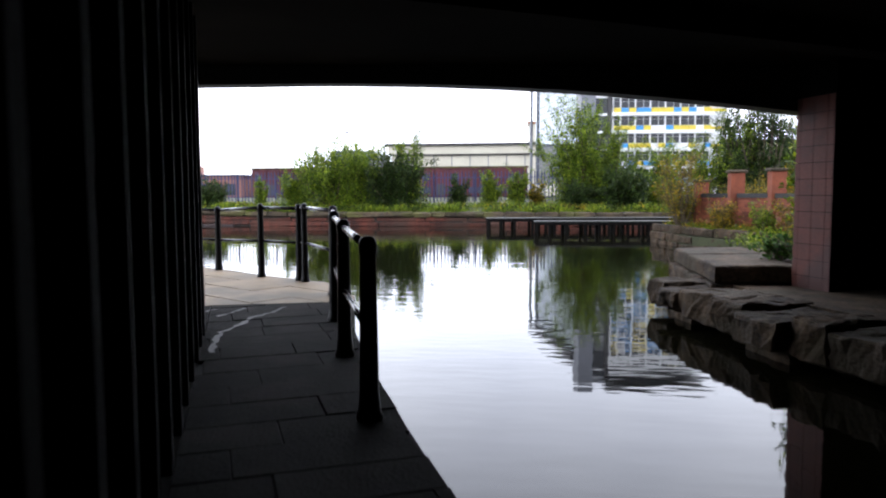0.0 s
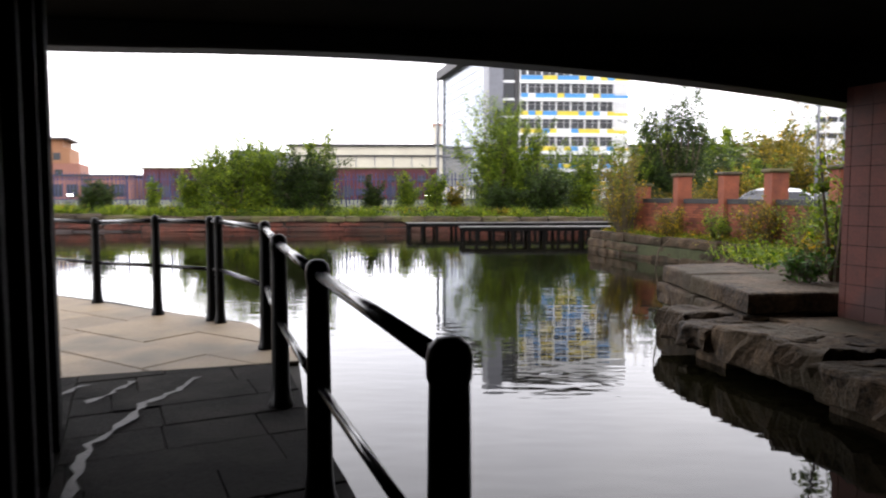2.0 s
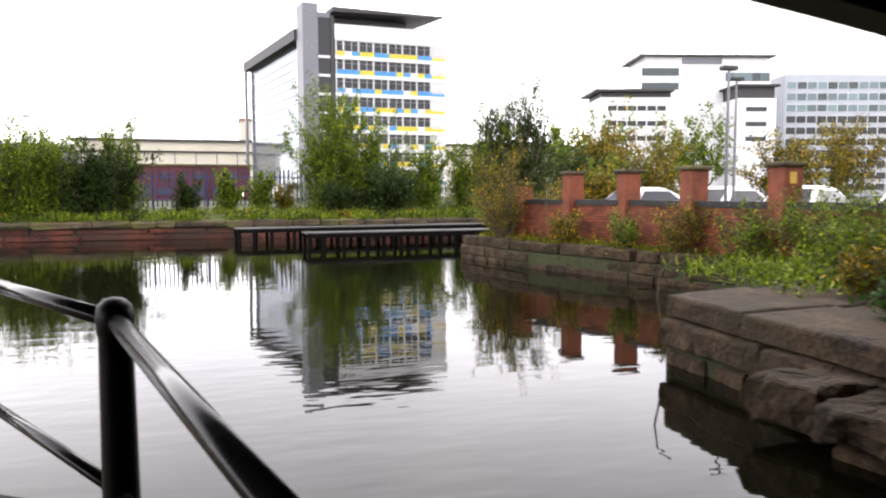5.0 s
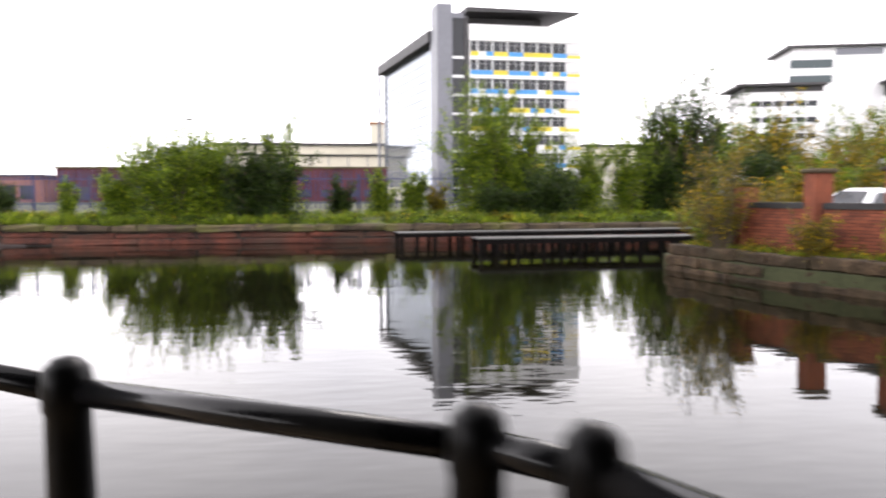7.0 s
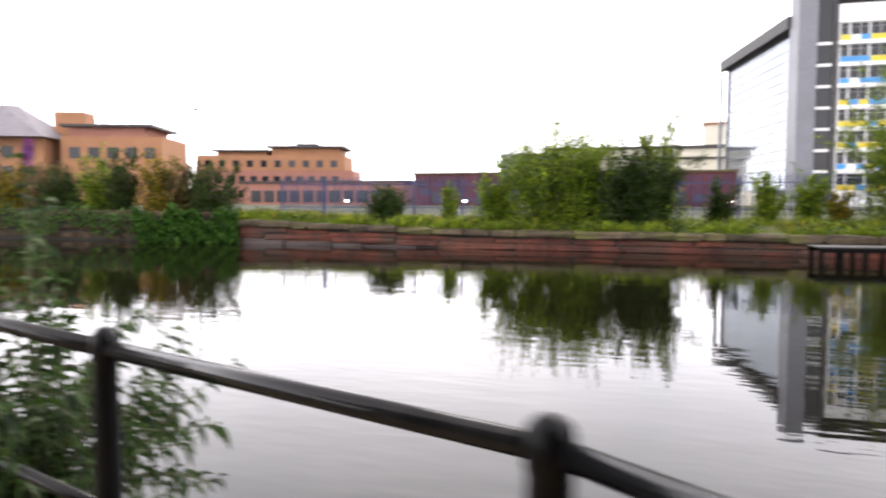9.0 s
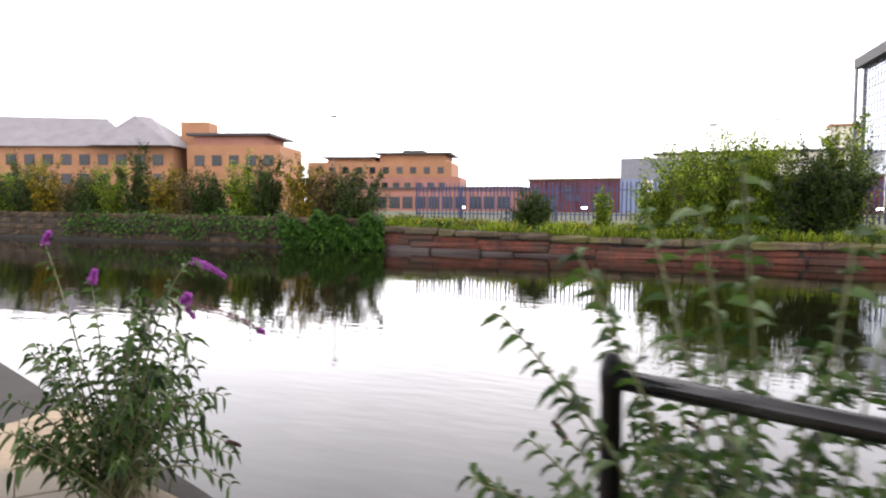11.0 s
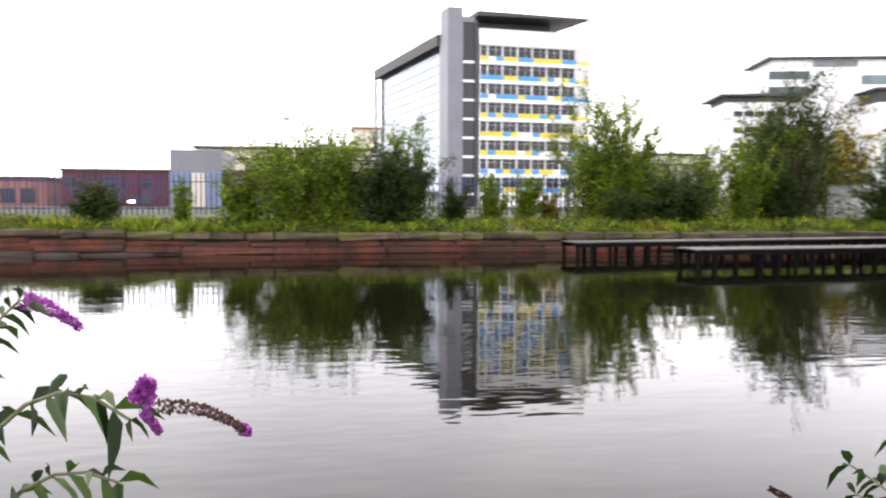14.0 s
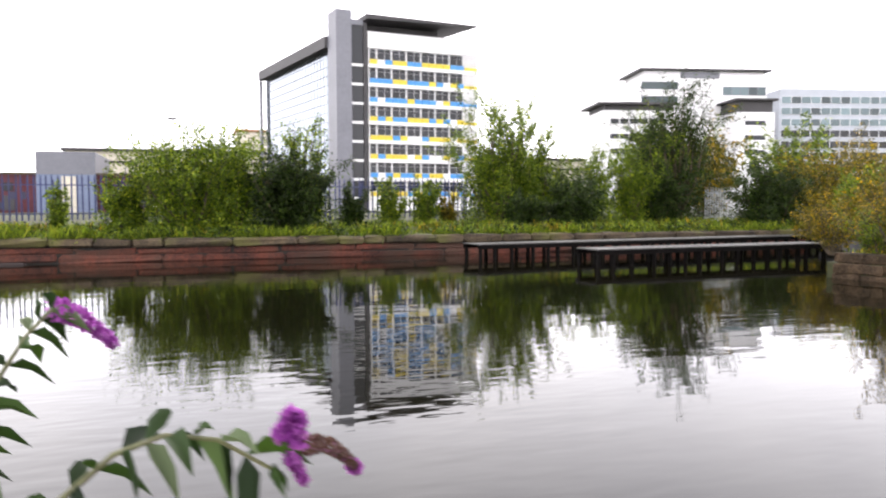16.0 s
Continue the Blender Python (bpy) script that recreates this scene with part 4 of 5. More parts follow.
# white office blocks beyond the car park
annexe = building("white_annexe", "white office annexe under a dark thin roof", (107.6, 202), -14, 22.0, 18, 3, 30.0, WHITECLAD, "white offices")
part("roof", Shape().box(-2, -1.5, 31.6, 22, 18, 32.3), DARKCLAD, annexe)
part("clerestory", Shape().box(0.5, 0.3, 30, 21.5, 17, 31.6), DARKCLAD, annexe)
for z in (26.0, 21.5, 17.0):
    window_row(annexe, 2, 20, 6, z, z + 1.5, gap=0.12)
office = building("white_office", "tall white office block with strips of glazing", (127, 211), -14, 42.0, 20, 0, 42.0, WHITECLAD, "white offices")
for z in (37.0, 32.0, 27.0):
    window_row(office, 27.0, 41.5, 5, z, z + 2.6, PALEGLASS, 0.06, GREYCLAD)
part("window_band", Shape().box(0.0, -0.05, 38.6, 12, 0.14, 41.0), PALEGLASS, office)
part("window_band", Shape().box(0.0, -0.05, 34.2, 12, 0.14, 36.4), PALEGLASS, office)
part("roof", Shape().box(-1, -1.0, 44.5, 43, 20, 45.2), DARKCLAD, office)
part("attic", Shape().box(1, 0.6, 42, 41, 19, 44.5), WHITECLAD, office)
part("louvre", Shape().box(13, 0.3, 42.3, 26, 0.7, 44.2), GREYCLAD, office)
part("wing", Shape().box(26, -12, 0, 38, 0, 30.0), WHITECLAD, office)
part("wing_head", Shape().box(26.5, -11.5, 30.0, 37.5, 0, 33.5), DARKCLAD, office)
part("wing_roof", Shape().box(25, -13, 33.5, 38.6, 0, 34.1), DARKCLAD, office)
part("wing_side", Shape().box(38.0, -12, 0, 38.3, 0, 30.0), GREYCLAD, office)
for z in (26, 21.5, 17):
    part("slot_window", Shape().box(28.5, -12.1, z, 35, -11.9, z + 1.4), GLASS, office)
PALECLAD = surface("pale_grey_cladding", (0.42, 0.45, 0.50), (0.35, 0.38, 0.42), 0.5, 0.2, 3, 0.02)
glassblock = building("glazed_office", "grey glazed office block with floor bands", (176, 204), -16, 62.0, 20, 0, 40.0, PALECLAD, "white offices")
for k in range(10):
    window_row(glassblock, 0.5, 61.5, 18, 2.0 + k * 3.7, 4.2 + k * 3.7, PALEGLASS if k > 6 else GLASS, 0.1)
part("plant_room", Shape().box(8, 4, 40, 22, 16, 44), WHITECLAD, glassblock)

# lamp columns
for x, y, h, r, lab in ((12.1, 19.57, 4.3, 0.05, "slim lamp column behind the brick wall"), (14.15, 21.9, 4.4, 0.05, "slim lamp column in the car park"), (-9.64, 48.0, 5.5, 0.035, "slim yard lamp column behind the palisade fence"), (-30.8, 46.0, 6.75, 0.03, "slim yard lamp column behind the old wall")):
    lamp = thing("street_lamp", pose(x, y, 0.02 if x < 13 else 0.1), lab, "street lamp", "lamp columns")
    part("column", Shape().tube([(0, 0, 0), (0, 0, h * 0.5), (0, 0, h)], [r, r * 0.8, r * 0.55], 8), GREYCLAD, lamp)
    part("head", Shape().box(-0.2, -0.1, h, 0.2, 0.12, h + 0.1, 0.02), DARKCLAD, lamp)


# ---- parked cars behind the brick wall ----
def car(at, paint, label):
    t = thing("car", at, label, "car", "parked cars")
    body = Shape()
    prof = [(-2.05, 0.3), (-2.12, 0.55), (-2.0, 0.76), (-1.6, 0.86), (-1.1, 0.93), (-0.75, 1.17), (-0.42, 1.36), (-0.05, 1.44), (0.45, 1.46), (0.95, 1.41), (1.45, 1.2), (1.85, 0.98), (2.06, 0.86), (2.1, 0.5), (2.0, 0.3)]
    n = len(prof)
    rows = [(-0.88, 0.80), (-0.85, 0.93), (-0.66, 1.34), (-0.45, 1.44), (0.45, 1.44), (0.66, 1.34), (0.85, 0.93), (0.88, 0.80)]
    for w, top in rows:
        body.v += [(x, w, min(z, top) + (0.02 if abs(w) < 0.5 and z > 1.3 else 0.0)) for x, z in prof]
    for r in range(len(rows) - 1):
        body.f += [(r * n + i, r * n + (i + 1) % n, (r + 1) * n + (i + 1) % n, (r + 1) * n + i) for i in range(n)]
    body.f += [tuple(range(n - 1, -1, -1)), tuple(range((len(rows) - 1) * n, len(rows) * n))]
    part("body", body, paint, t)
    part("windscreen", Shape().add([(-1.09, -0.64, 0.96), (-1.09, 0.64, 0.96), (-0.5, 0.5, 1.37), (-0.5, -0.5, 1.37)], [(0, 3, 2, 1)]), GLASS, t)
    for s in (-1, 1):
        part("side_window", Shape().add([(-0.85, 0.845 * s, 0.97), (1.45, 0.845 * s, 0.97), (0.95, 0.69 * s, 1.31), (-0.4, 0.69 * s, 1.31)], [(0, 1, 2, 3)]), GLASS, t)
        part("headlight", Shape().box(-2.08, 0.5 * s - 0.18, 0.62, -1.9, 0.5 * s + 0.18, 0.78, 0.02), WHITECLAD, t)
        for x in (-1.3, 1.3):
            wh = part("wheel", Shape().tube([(x, 0.70 * s, 0.31), (x, 0.89 * s, 0.31)], 0.31, 16), BLACKPAINT, t)
            part("rim", Shape().tube([(x, 0.88 * s, 0.31), (x, 0.90 * s, 0.31)], 0.19, 12), GALVANISED, wh)
    part("rear_window", Shape().add([(1.75, -0.62, 1.06), (1.75, 0.62, 1.06), (1.0, 0.5, 1.43), (1.0, -0.5, 1.43)], [(0, 1, 2, 3)]), GLASS, t)
    return t


SILVER = surface("silver_car_paint", (0.62, 0.63, 0.65), (0.58, 0.59, 0.61), 0.22, 0.5, 8, 0.0, 0.35)
WHITEPAINT = plain("white_car_paint", (0.78, 0.78, 0.78), 0.25)
DARKPAINT = plain("dark_car_paint", (0.05, 0.055, 0.07), 0.22)
setting("car_park", Shape().slab([(12.5, 14.0), (60, 24), (60, 60), (22, 41), (12.8, 30)], -0.3, 0.12), ASPHALT, "asphalt car park behind the brick wall", "car park")
for x, y, paint, lab in ((15.2, 28.6, SILVER, "silver parked hatchback behind the brick wall"), (16.4, 25.4, WHITEPAINT, "white parked hatchback behind the brick wall"), (16.9, 22.4, WHITEPAINT, "white parked hatchback behind the brick wall"), (17.6, 19.0, SILVER, "silver parked hatchback behind the brick wall")):
    car(pose(x, y, 0.18, 0, 0, 22 + random.uniform(-6, 6)), paint, lab)


# ---- plants ----
def leaf_mesh(name, base, way, length, width, material, droop=0.25, seed=0, fold=False):
    """Leaves as small pointed blades: arrays of bases and directions."""
    r = np.random.RandomState(seed)
    n = len(base)
    way = way / (np.linalg.norm(way, axis=1, keepdims=True) + 1e-9)
    side = np.cross(way, r.normal(size=(n, 3)) * 0.6 + np.array([0, 0, 1.0]))
    side /= np.linalg.norm(side, axis=1, keepdims=True) + 1e-9
    ln = (length * r.uniform(0.6, 1.25, (n, 1)))
    wd = ln / length * width * r.uniform(0.8, 1.2, (n, 1))
    down = np.array([0, 0, -1.0]) * ln * droop
    if fold:
        up = np.cross(side, way) * wd * 0.3
        pts = [base, base + way * ln * 0.3 + side * wd * 0.45 + up, base + way * ln * 0.65 + side * wd * 0.36 + up + down * 0.35, base + way * ln + down, base + way * ln * 0.65 - side * wd * 0.36 + up + down * 0.35, base + way * ln * 0.3 - side * wd * 0.45 + up, base + way * ln * 0.5 + down * 0.25]
        v = np.stack(pts, 1).reshape(-1, 3)
        k = np.arange(n)[:, None] * 7
        faces = np.concatenate([k + f for f in ((0, 1, 6), (1, 2, 6), (2, 3, 6), (3, 4, 6), (4, 5, 6), (5, 0, 6))]).tolist()
    else:
        v = np.stack([base, base + way * ln * 0.5 + side * wd * 0.5 + down * 0.3, base + way * ln + down, base + way * ln * 0.5 - side * wd * 0.5 + down * 0.3], 1).reshape(-1, 3)
        faces = (np.arange(n)[:, None] * 4 + np.array([0, 1, 2, 3])).tolist()
    me = bpy.data.meshes.new(name)
    me.from_pydata(v.tolist(), [], faces)
    me.materials.append(material)
    if fold:
        me.shade_smooth()
    me.update()
    return me


def plant(name, label, category, at, r, h, count, leaf, material, seed, stems=9, upright=0.6, group="", low=0.12, squash=1.0, skirt=0.0):
    """A shrub or tree: tapered stems from the root, twigs off them, and leaves along the twigs."""
    rs = np.random.RandomState(seed)
    t = thing(name, pose(*at), label, category, group)
    wood, bases, ways = Shape(), [], []
    for s in range(stems):
        a = 2 * math.pi * (s + rs.uniform(-0.3, 0.3)) / stems
        out = r * rs.uniform(0.15, 1.0) * (0.55 + 0.45 * rs.rand())
        top = h * (rs.uniform(0.45, 1.05) if s % 3 else rs.uniform(0.85, 1.08)) * (1.0 - 0.3 * (out / r) ** 2)
        p0 = np.array([math.cos(a) * r * 0.08, math.sin(a) * r * 0.08 * squash, -0.1])
        p3 = np.array([math.cos(a) * out, math.sin(a) * out * squash, top])
        p1 = p0 * 0.7 + p3 * 0.3 + np.array([math.cos(a) * out * 0.18 * (1 - upright), math.sin(a) * out * 0.18, h * 0.08])
        p2 = p0 * 0.35 + p3 * 0.65 + rs.normal(size=3) * 0.04 * r
        pts = [p0, p1, p2, p3]
        wood.tube([tuple(q) for q in pts], [0.012 * h + 0.006, 0.009 * h + 0.004, 0.005 * h + 0.003, 0.004], 5, False)
        for w in range(int(9 + 5 * rs.rand())):
            f = rs.uniform(low, 1.0)
            i = min(2, int(f * 3))
            b = pts[i] + (pts[i + 1] - pts[i]) * (f * 3 - i)
            d = rs.normal(size=3) * np.array([1, squash, 0.5]) + np.array([math.cos(a), math.sin(a) * squash, 0]) * 0.5 + np.array([0, 0, 0.35 + 2.4 * upright])
            d = d / np.linalg.norm(d) * r * rs.uniform(0.22, 0.6) * (1.35 if w % 4 == 0 else 1.0)
            wood.tube([tuple(b), tuple(b + d * 0.55), tuple(b + d)], [0.006, 0.004, 0.002], 4, False)
            m = max(4, int(count / stems / 11))
            u = rs.uniform(0.05, 1.08, (m, 1))
            bases.append(b + d * u + rs.normal(size=(m, 3)) * (0.03 * r + 0.02) * np.array([1, 1, 0.8]))
            ways.append(d / np.linalg.norm(d) * 0.5 + rs.normal(size=(m, 3)) * 0.7 + np.array([0, 0, 0.15]))
    if skirt:
        m = int(count * skirt)
        a, q = rs.uniform(0, 2 * math.pi, m), r * 0.85 * np.sqrt(rs.rand(m))
        lump = 0.75 + 0.25 * np.sin(a * 5 + seed)
        bases.append(np.stack([np.cos(a) * q * lump, np.sin(a) * q * lump, rs.rand(m) ** 1.3 * h * 0.5 * lump], 1))
        ways.append(rs.normal(size=(m, 3)) * 0.8 + np.array([0, 0, 0.3]))
    part("branchwork", wood, BARK, t)
    part("crown", leaf_mesh("crown", np.concatenate(bases), np.concatenate(ways), leaf, leaf * 0.45, material, seed=seed), material, t)
    return t


BUSHES = [
    ((-8.9, 41.6, 0.35), 2.7, 3.3, 5200, LEAF, 16, "bushy green willow shrub on the far bank"),
    ((-7.2, 41.8, 0.35), 1.9, 3.7, 3600, LEAF, 12, "bushy green willow shrub on the far bank"),
    ((-5.0, 41.4, 0.35), 2.0, 3.0, 5200, DARKLEAF, 14, "dense dark green shrub on the far bank"),
    ((-4.2, 42.0, 0.35), 1.3, 4.3, 1500, LEAF, 9, "thin upright willow shoots on the far bank"),
    ((-11.2, 41.2, 0.3), 1.2, 2.0, 1800, LEAF, 9, "small green shrub on the far bank"),
    ((-13.6, 41.6, 0.3), 0.5, 1.9, 500, LEAF, 5, "slim green sapling by the fence"),
    ((-17.2, 42.6, 0.4), 1.1, 1.6, 1500, DARKLEAF, 9, "dark low shrub by the fence"),
    ((-1.6, 45.4, 0.4), 0.8, 1.7, 1000, DARKLEAF, 7, "small dark shrub by the fence"),
    ((0.5, 46.2, 0.4), 0.9, 2.1, 1200, LEAF, 8, "green sapling in front of the fence"),
    ((2.3, 45.8, 0.4), 0.9, 2.3, 1300, LEAF, 8, "green sapling in front of the fence"),
    ((3.6, 46.2, 0.4), 0.6, 1.6, 600, YELLOWLEAF, 6, "small yellowing sapling by the fence"),
    ((6.1, 45.6, 0.4), 2.4, 6.0, 7000, LEAF, 14, "tall green willow tree on the far bank"),
    ((8.2, 45.6, 0.4), 2.1, 4.6, 4600, LEAF, 12, "tall green willow tree on the far bank"),
    ((8.6, 42.4, 0.3), 1.8, 2.0, 3400, DARKLEAF, 12, "dark rounded gorse bush above the jetty"),
    ((6.0, 42.0, 0.3), 1.1, 1.5, 1600, DARKLEAF, 9, "dark rounded gorse bush above the jetty"),
    ((11.3, 45.0, 0.4), 1.9, 3.4, 3200, LEAF, 10, "light green shrub above the jetty"),
    ((13.8, 45.4, 0.4), 1.6, 3.8, 2200, LEAF, 9, "light green shrub above the jetty"),
    ((17.9, 47.0, 0.4), 3.0, 7.6, 6500, DARKLEAF, 16, "tall spreading tree at the basin corner"),
    ((16.4, 47.2, 0.4), 2.0, 6.0, 3000, LEAF, 12, "tall spreading tree at the basin corner"),
    ((15.6, 45.4, 0.3), 1.6, 2.6, 3000, DARKLEAF, 11, "dark green shrub by the gate"),
    ((19.3, 41.0, 0.1), 2.3, 2.7, 4600, DARKLEAF, 13, "dense green shrub at the basin corner"),
    ((22.6, 40.4, 0.1), 2.6, 4.0, 4200, YELLOWLEAF, 13, "yellowing shrub at the basin corner"),
    ((17.0, 35.0, 0.0), 1.5, 1.6, 2400, YELLOWLEAF, 10, "yellowing low shrub behind the jetty"),
    ((8.35, 24.6, 0.05), 1.0, 2.5, 2000, YELLOWLEAF, 11, "yellow-leaved shrub beside the brick pier"),
    ((8.6, 25.6, 0.05), 0.9, 1.3, 1300, LEAF, 8, "green shrub beside the brick pier"),
    ((9.1, 22.0, 0.05), 0.6, 0.9, 800, YELLOWLEAF, 8, "yellow-leaved weeds on the stone bank"),
    ((9.8, 20.2, 0.05), 0.6, 0.7, 800, LEAF, 8, "green weeds on the stone bank"),
    ((10.3, 18.6, 0.05), 0.7, 1.1, 1000, YELLOWLEAF, 9, "yellow-leaved shrub against the brick wall"),
    ((10.6, 16.6, 0.05), 0.8, 0.9, 1100, LEAF, 9, "green weeds against the brick wall"),
    ((10.2, 14.4, 0.1), 1.1, 1.1, 1800, LEAF, 11, "mixed green shrub behind the quay"),
    ((8.9, 12.6, 0.15), 0.8, 0.7, 1300, LEAF, 10, "green weeds on the quay"),
    ((9.6, 11.4, 0.15), 1.1, 1.3, 1800, LEAF, 11, "mixed green shrub behind the quay"),
    ((7.9, 11.5, 0.22), 0.5, 0.4, 500, YELLOWLEAF, 8, "yellowing weeds on the quay"),
    ((9.5, 27.9, 0.0), 0.9, 1.2, 1200, YELLOWLEAF, 9, "yellowing shrub behind the bank's end"),
    ((11.6, 28.2, 0.0), 1.0, 1.6, 1500, YELLOWLEAF, 10, "yellowing shrub behind the bank's end"),
    ((14.2, 30.4, 0.0), 1.3, 2.0, 2000, YELLOWLEAF, 11, "yellowing shrub behind the jetty"),
    ((16.2, 32.2, 0.0), 1.5, 2.3, 2200, LEAF, 11, "green shrub behind the jetty"),
]
for i, (at, r, h, count, material, stems, lab) in enumerate(BUSHES):
    tall = h > 3.9
    far = at[1] > 30
    plant("tree" if tall else "shrub", lab, "tree" if tall else "shrub", at, r * 1.18, h, int(count * (4.4 if far else 3.0)), 0.15 if far else 0.08, material, 100 + i, int(stems * 1.5), 0.75 if material in (LEAF,) else 0.4, skirt=0.3 if far else 0.0)
for i, (x, y, r, h) in enumerate(((31.0, 60, 4.2, 7.0), (40.0, 61, 4.6, 8.0), (49.0, 60, 4.5, 5.5), (24.5, 58, 3.4, 5.6), (60, 64, 5, 7.5), (36.0, 70, 4, 8.5))):
    plant("tree", "yellowing street tree beyond the car park", "tree", (x, y, 0.1), r, h, 7000, 0.36, YELLOWLEAF if i % 2 == 0 else LEAF, 200 + i, 13, 0.4)
# growth on the old wall
rb = random.Random(21)
for i in range(17):
    x = -25.2 - i * 1.9
    mat_i, hi = ((DARKLEAF, 2.3), (DRYLEAF, 2.2), (YELLOWLEAF, 3.0), (DARKLEAF, 3.5), (LEAF, 2.8))[i % 5]
    plant("shrub", ("dark overgrown shrub", "withered brown shrub", "yellowing shrub", "tall dark shrub", "light green shrub")[i % 5] + " on top of the old stone wall", "shrub", (x, 40.0 + rb.uniform(-0.3, 0.8), coping_z(x)), rb.uniform(1.3, 2.0), hi * rb.uniform(0.85, 1.15), 5600, 0.16, mat_i, 230 + i, 12, 0.55, skirt=0.5)

# quay plants near the pier
plant("sapling", "thin dark-leaved sapling growing on the quay", "sapling", (7.35, 10.25, 0.2), 0.55, 2.35, 620, 0.12, LEAF, 301, 6, 0.75)
plant("fern_clump", "low green fern clump on the quay", "fern", (6.85, 10.1, 0.22), 0.42, 0.36, 420, 0.1, IVY, 302, 12, 0.3)
twig = Shape().tube([(5.62, 12.2, -0.3), (5.55, 12.25, 0.2), (5.62, 12.3, 0.5), (5.8, 12.3, 0.66)], 0.012, 6)
tagged(part("bare_stick", twig, BARK, label="thin bare stick leaning against the quay"), category="stick")

# ivy hanging on the far wall
r = np.random.RandomState(77)
n = 15000
bx = -25.9 + 2.7 * np.tanh(r.normal(0, 0.8, n)) / 0.9
lump = 0.5 + 0.28 * np.sin(bx * 2.1) + 0.22 * np.sin(bx * 4.7 + 1.0)
bz = -0.5 + (0.95 + lump) * r.rand(n) ** 0.8
bx = np.where(r.rand(n) < 0.14, r.uniform(-45, -28.6, n), bx)
bz = np.where(bx < -28.6, 0.3 + bz * 0.8 + 0.25 * np.sin(bx * 1.3), bz)
base = np.stack([bx, WALL_Y - 0.08 - r.rand(n) * (0.12 + 0.3 * np.abs(np.sin(bx * 3.1 + bz * 4.0))), bz], 1)
tagged(part("ivy", leaf_mesh("ivy", base, np.stack([r.normal(0, 0.6, n), -0.6 - r.rand(n), -0.5 + r.normal(0, 0.5, n)], 1), 0.15, 0.12, IVY, 0.3, 5), IVY, label="bright green ivy hanging over the old wall"), category="ivy", kind="stuff")

# grass and weeds
def grass(name, n, place, length, material, label, seed):
    rs = np.random.RandomState(seed)
    b = place(rs, n)
    w = rs.normal(0, 0.38, (n, 3)) + np.array([0, 0, 1.0])
    tagged(part(name, leaf_mesh(name, b, w, length, length * 0.07, material, 0.2, seed), material, label=label), category="grass", kind="stuff")


def verge_place(rs, n):
    x = rs.uniform(-24, 24, n)
    x = x + 0.5 * np.sin(x * 2.3) + 0.35 * np.sin(x * 5.1 + 1.0)  # gathers into clumps
    y = 38.85 + rs.rand(n) ** 1.6 * 3.4
    z = np.array([coping_z(v) - 0.06 for v in x]) + (y - 39.0) * 0.02
    return np.stack([x, y, z], 1)


grass("verge_grass", 24000, verge_place, 0.30, GRASSLEAF, "long green grass along the far canal wall", 41)
def tufts(count, each, spread):
    def place(rs, n):
        c = np.repeat(verge_place(rs, count), each, 0)
        return c + rs.normal(0, 1, c.shape) * np.array([spread, 0.2, 0.0])
    return place


grass("tall_grass", 9000, tufts(75, 120, 0.3), 0.58, GRASSLEAF, "tall tufts of grass along the far wall", 51)
grass("dry_grass", 1200, tufts(10, 120, 0.5), 0.6, YELLOWLEAF, "dry tufts of grass along the far wall", 52)
grass("verge_weeds", 700, lambda rs, n: verge_place(rs, n) + np.array([0, 0.3, 0.0]), 0.75, YELLOWLEAF, "dry yellow weeds among the grass", 42)


def clumps(name, n, place, length, material, label, seed):
    """Low leafy weeds in clumps."""
    rs = np.random.RandomState(seed)
    c = place(rs, n // 60)
    b = np.repeat(c, 60, 0) + rs.normal(0, 1, (len(c) * 60, 3)) * np.array([0.22, 0.16, 0.0]) + np.array([0, 0, 0.05]) + np.abs(rs.normal(0, 0.16, (len(c) * 60, 1))) * np.array([0, 0, 1.0])
    w = rs.normal(0, 0.7, b.shape) + np.array([0, -0.3, 0.5])
    tagged(part(name, leaf_mesh(name, b, w, length, length * 0.5, material, 0.25, seed), material, label=label), category="weeds", kind="stuff")


clumps("dark_weeds", 15000, lambda rs, n: verge_place(rs, n) + np.array([0, 0.25, 0]), 0.16, DARKLEAF, "dark leafy weeds along the far wall", 46)
clumps("bright_weeds", 13000, verge_place, 0.15, LEAF, "bright leafy weeds along the far wall", 47)
grass("yard_grass", 6000, lambda rs, n: np.stack([rs.uniform(-40, 24, n), rs.uniform(41.5, 48, n), np.full(n, 0.35)], 1), 0.55, GRASSLEAF, "rough grass along the fence", 43)


def bank_place(rs, n):
    k = rs.rand(n) * 3.999
    i = k.astype(int)
    f = (k - i)[:, None]
    p = np.array(BANK)
    q = p[i] * (1 - f) + p[i + 1] * f
    return np.stack([q[:, 0] + 0.35 + rs.rand(n) * 1.3, q[:, 1] + rs.normal(0, 0.2, n), np.full(n, 0.0)], 1)


grass("bank_grass", 3200, bank_place, 0.32, GRASSLEAF, "grass and weeds on the stone bank", 44)
clumps("bank_weeds", 3600, bank_place, 0.09, YELLOWLEAF, "yellowing leafy weeds on the stone bank", 48)
clumps("quay_weeds", 3600, lambda rs, n: np.stack([rs.uniform(7.2, 11.0, n), rs.uniform(10.6, 14.5, n), np.full(n, 0.18)], 1), 0.08, LEAF, "green leafy weeds on the quay", 49)
grass("quay_grass", 1500, lambda rs, n: np.stack([rs.uniform(7.6, 12.0, n), rs.uniform(11.2, 15.5, n), np.full(n, 0.12)], 1), 0.4, GRASSLEAF, "rough grass behind the quay", 45)

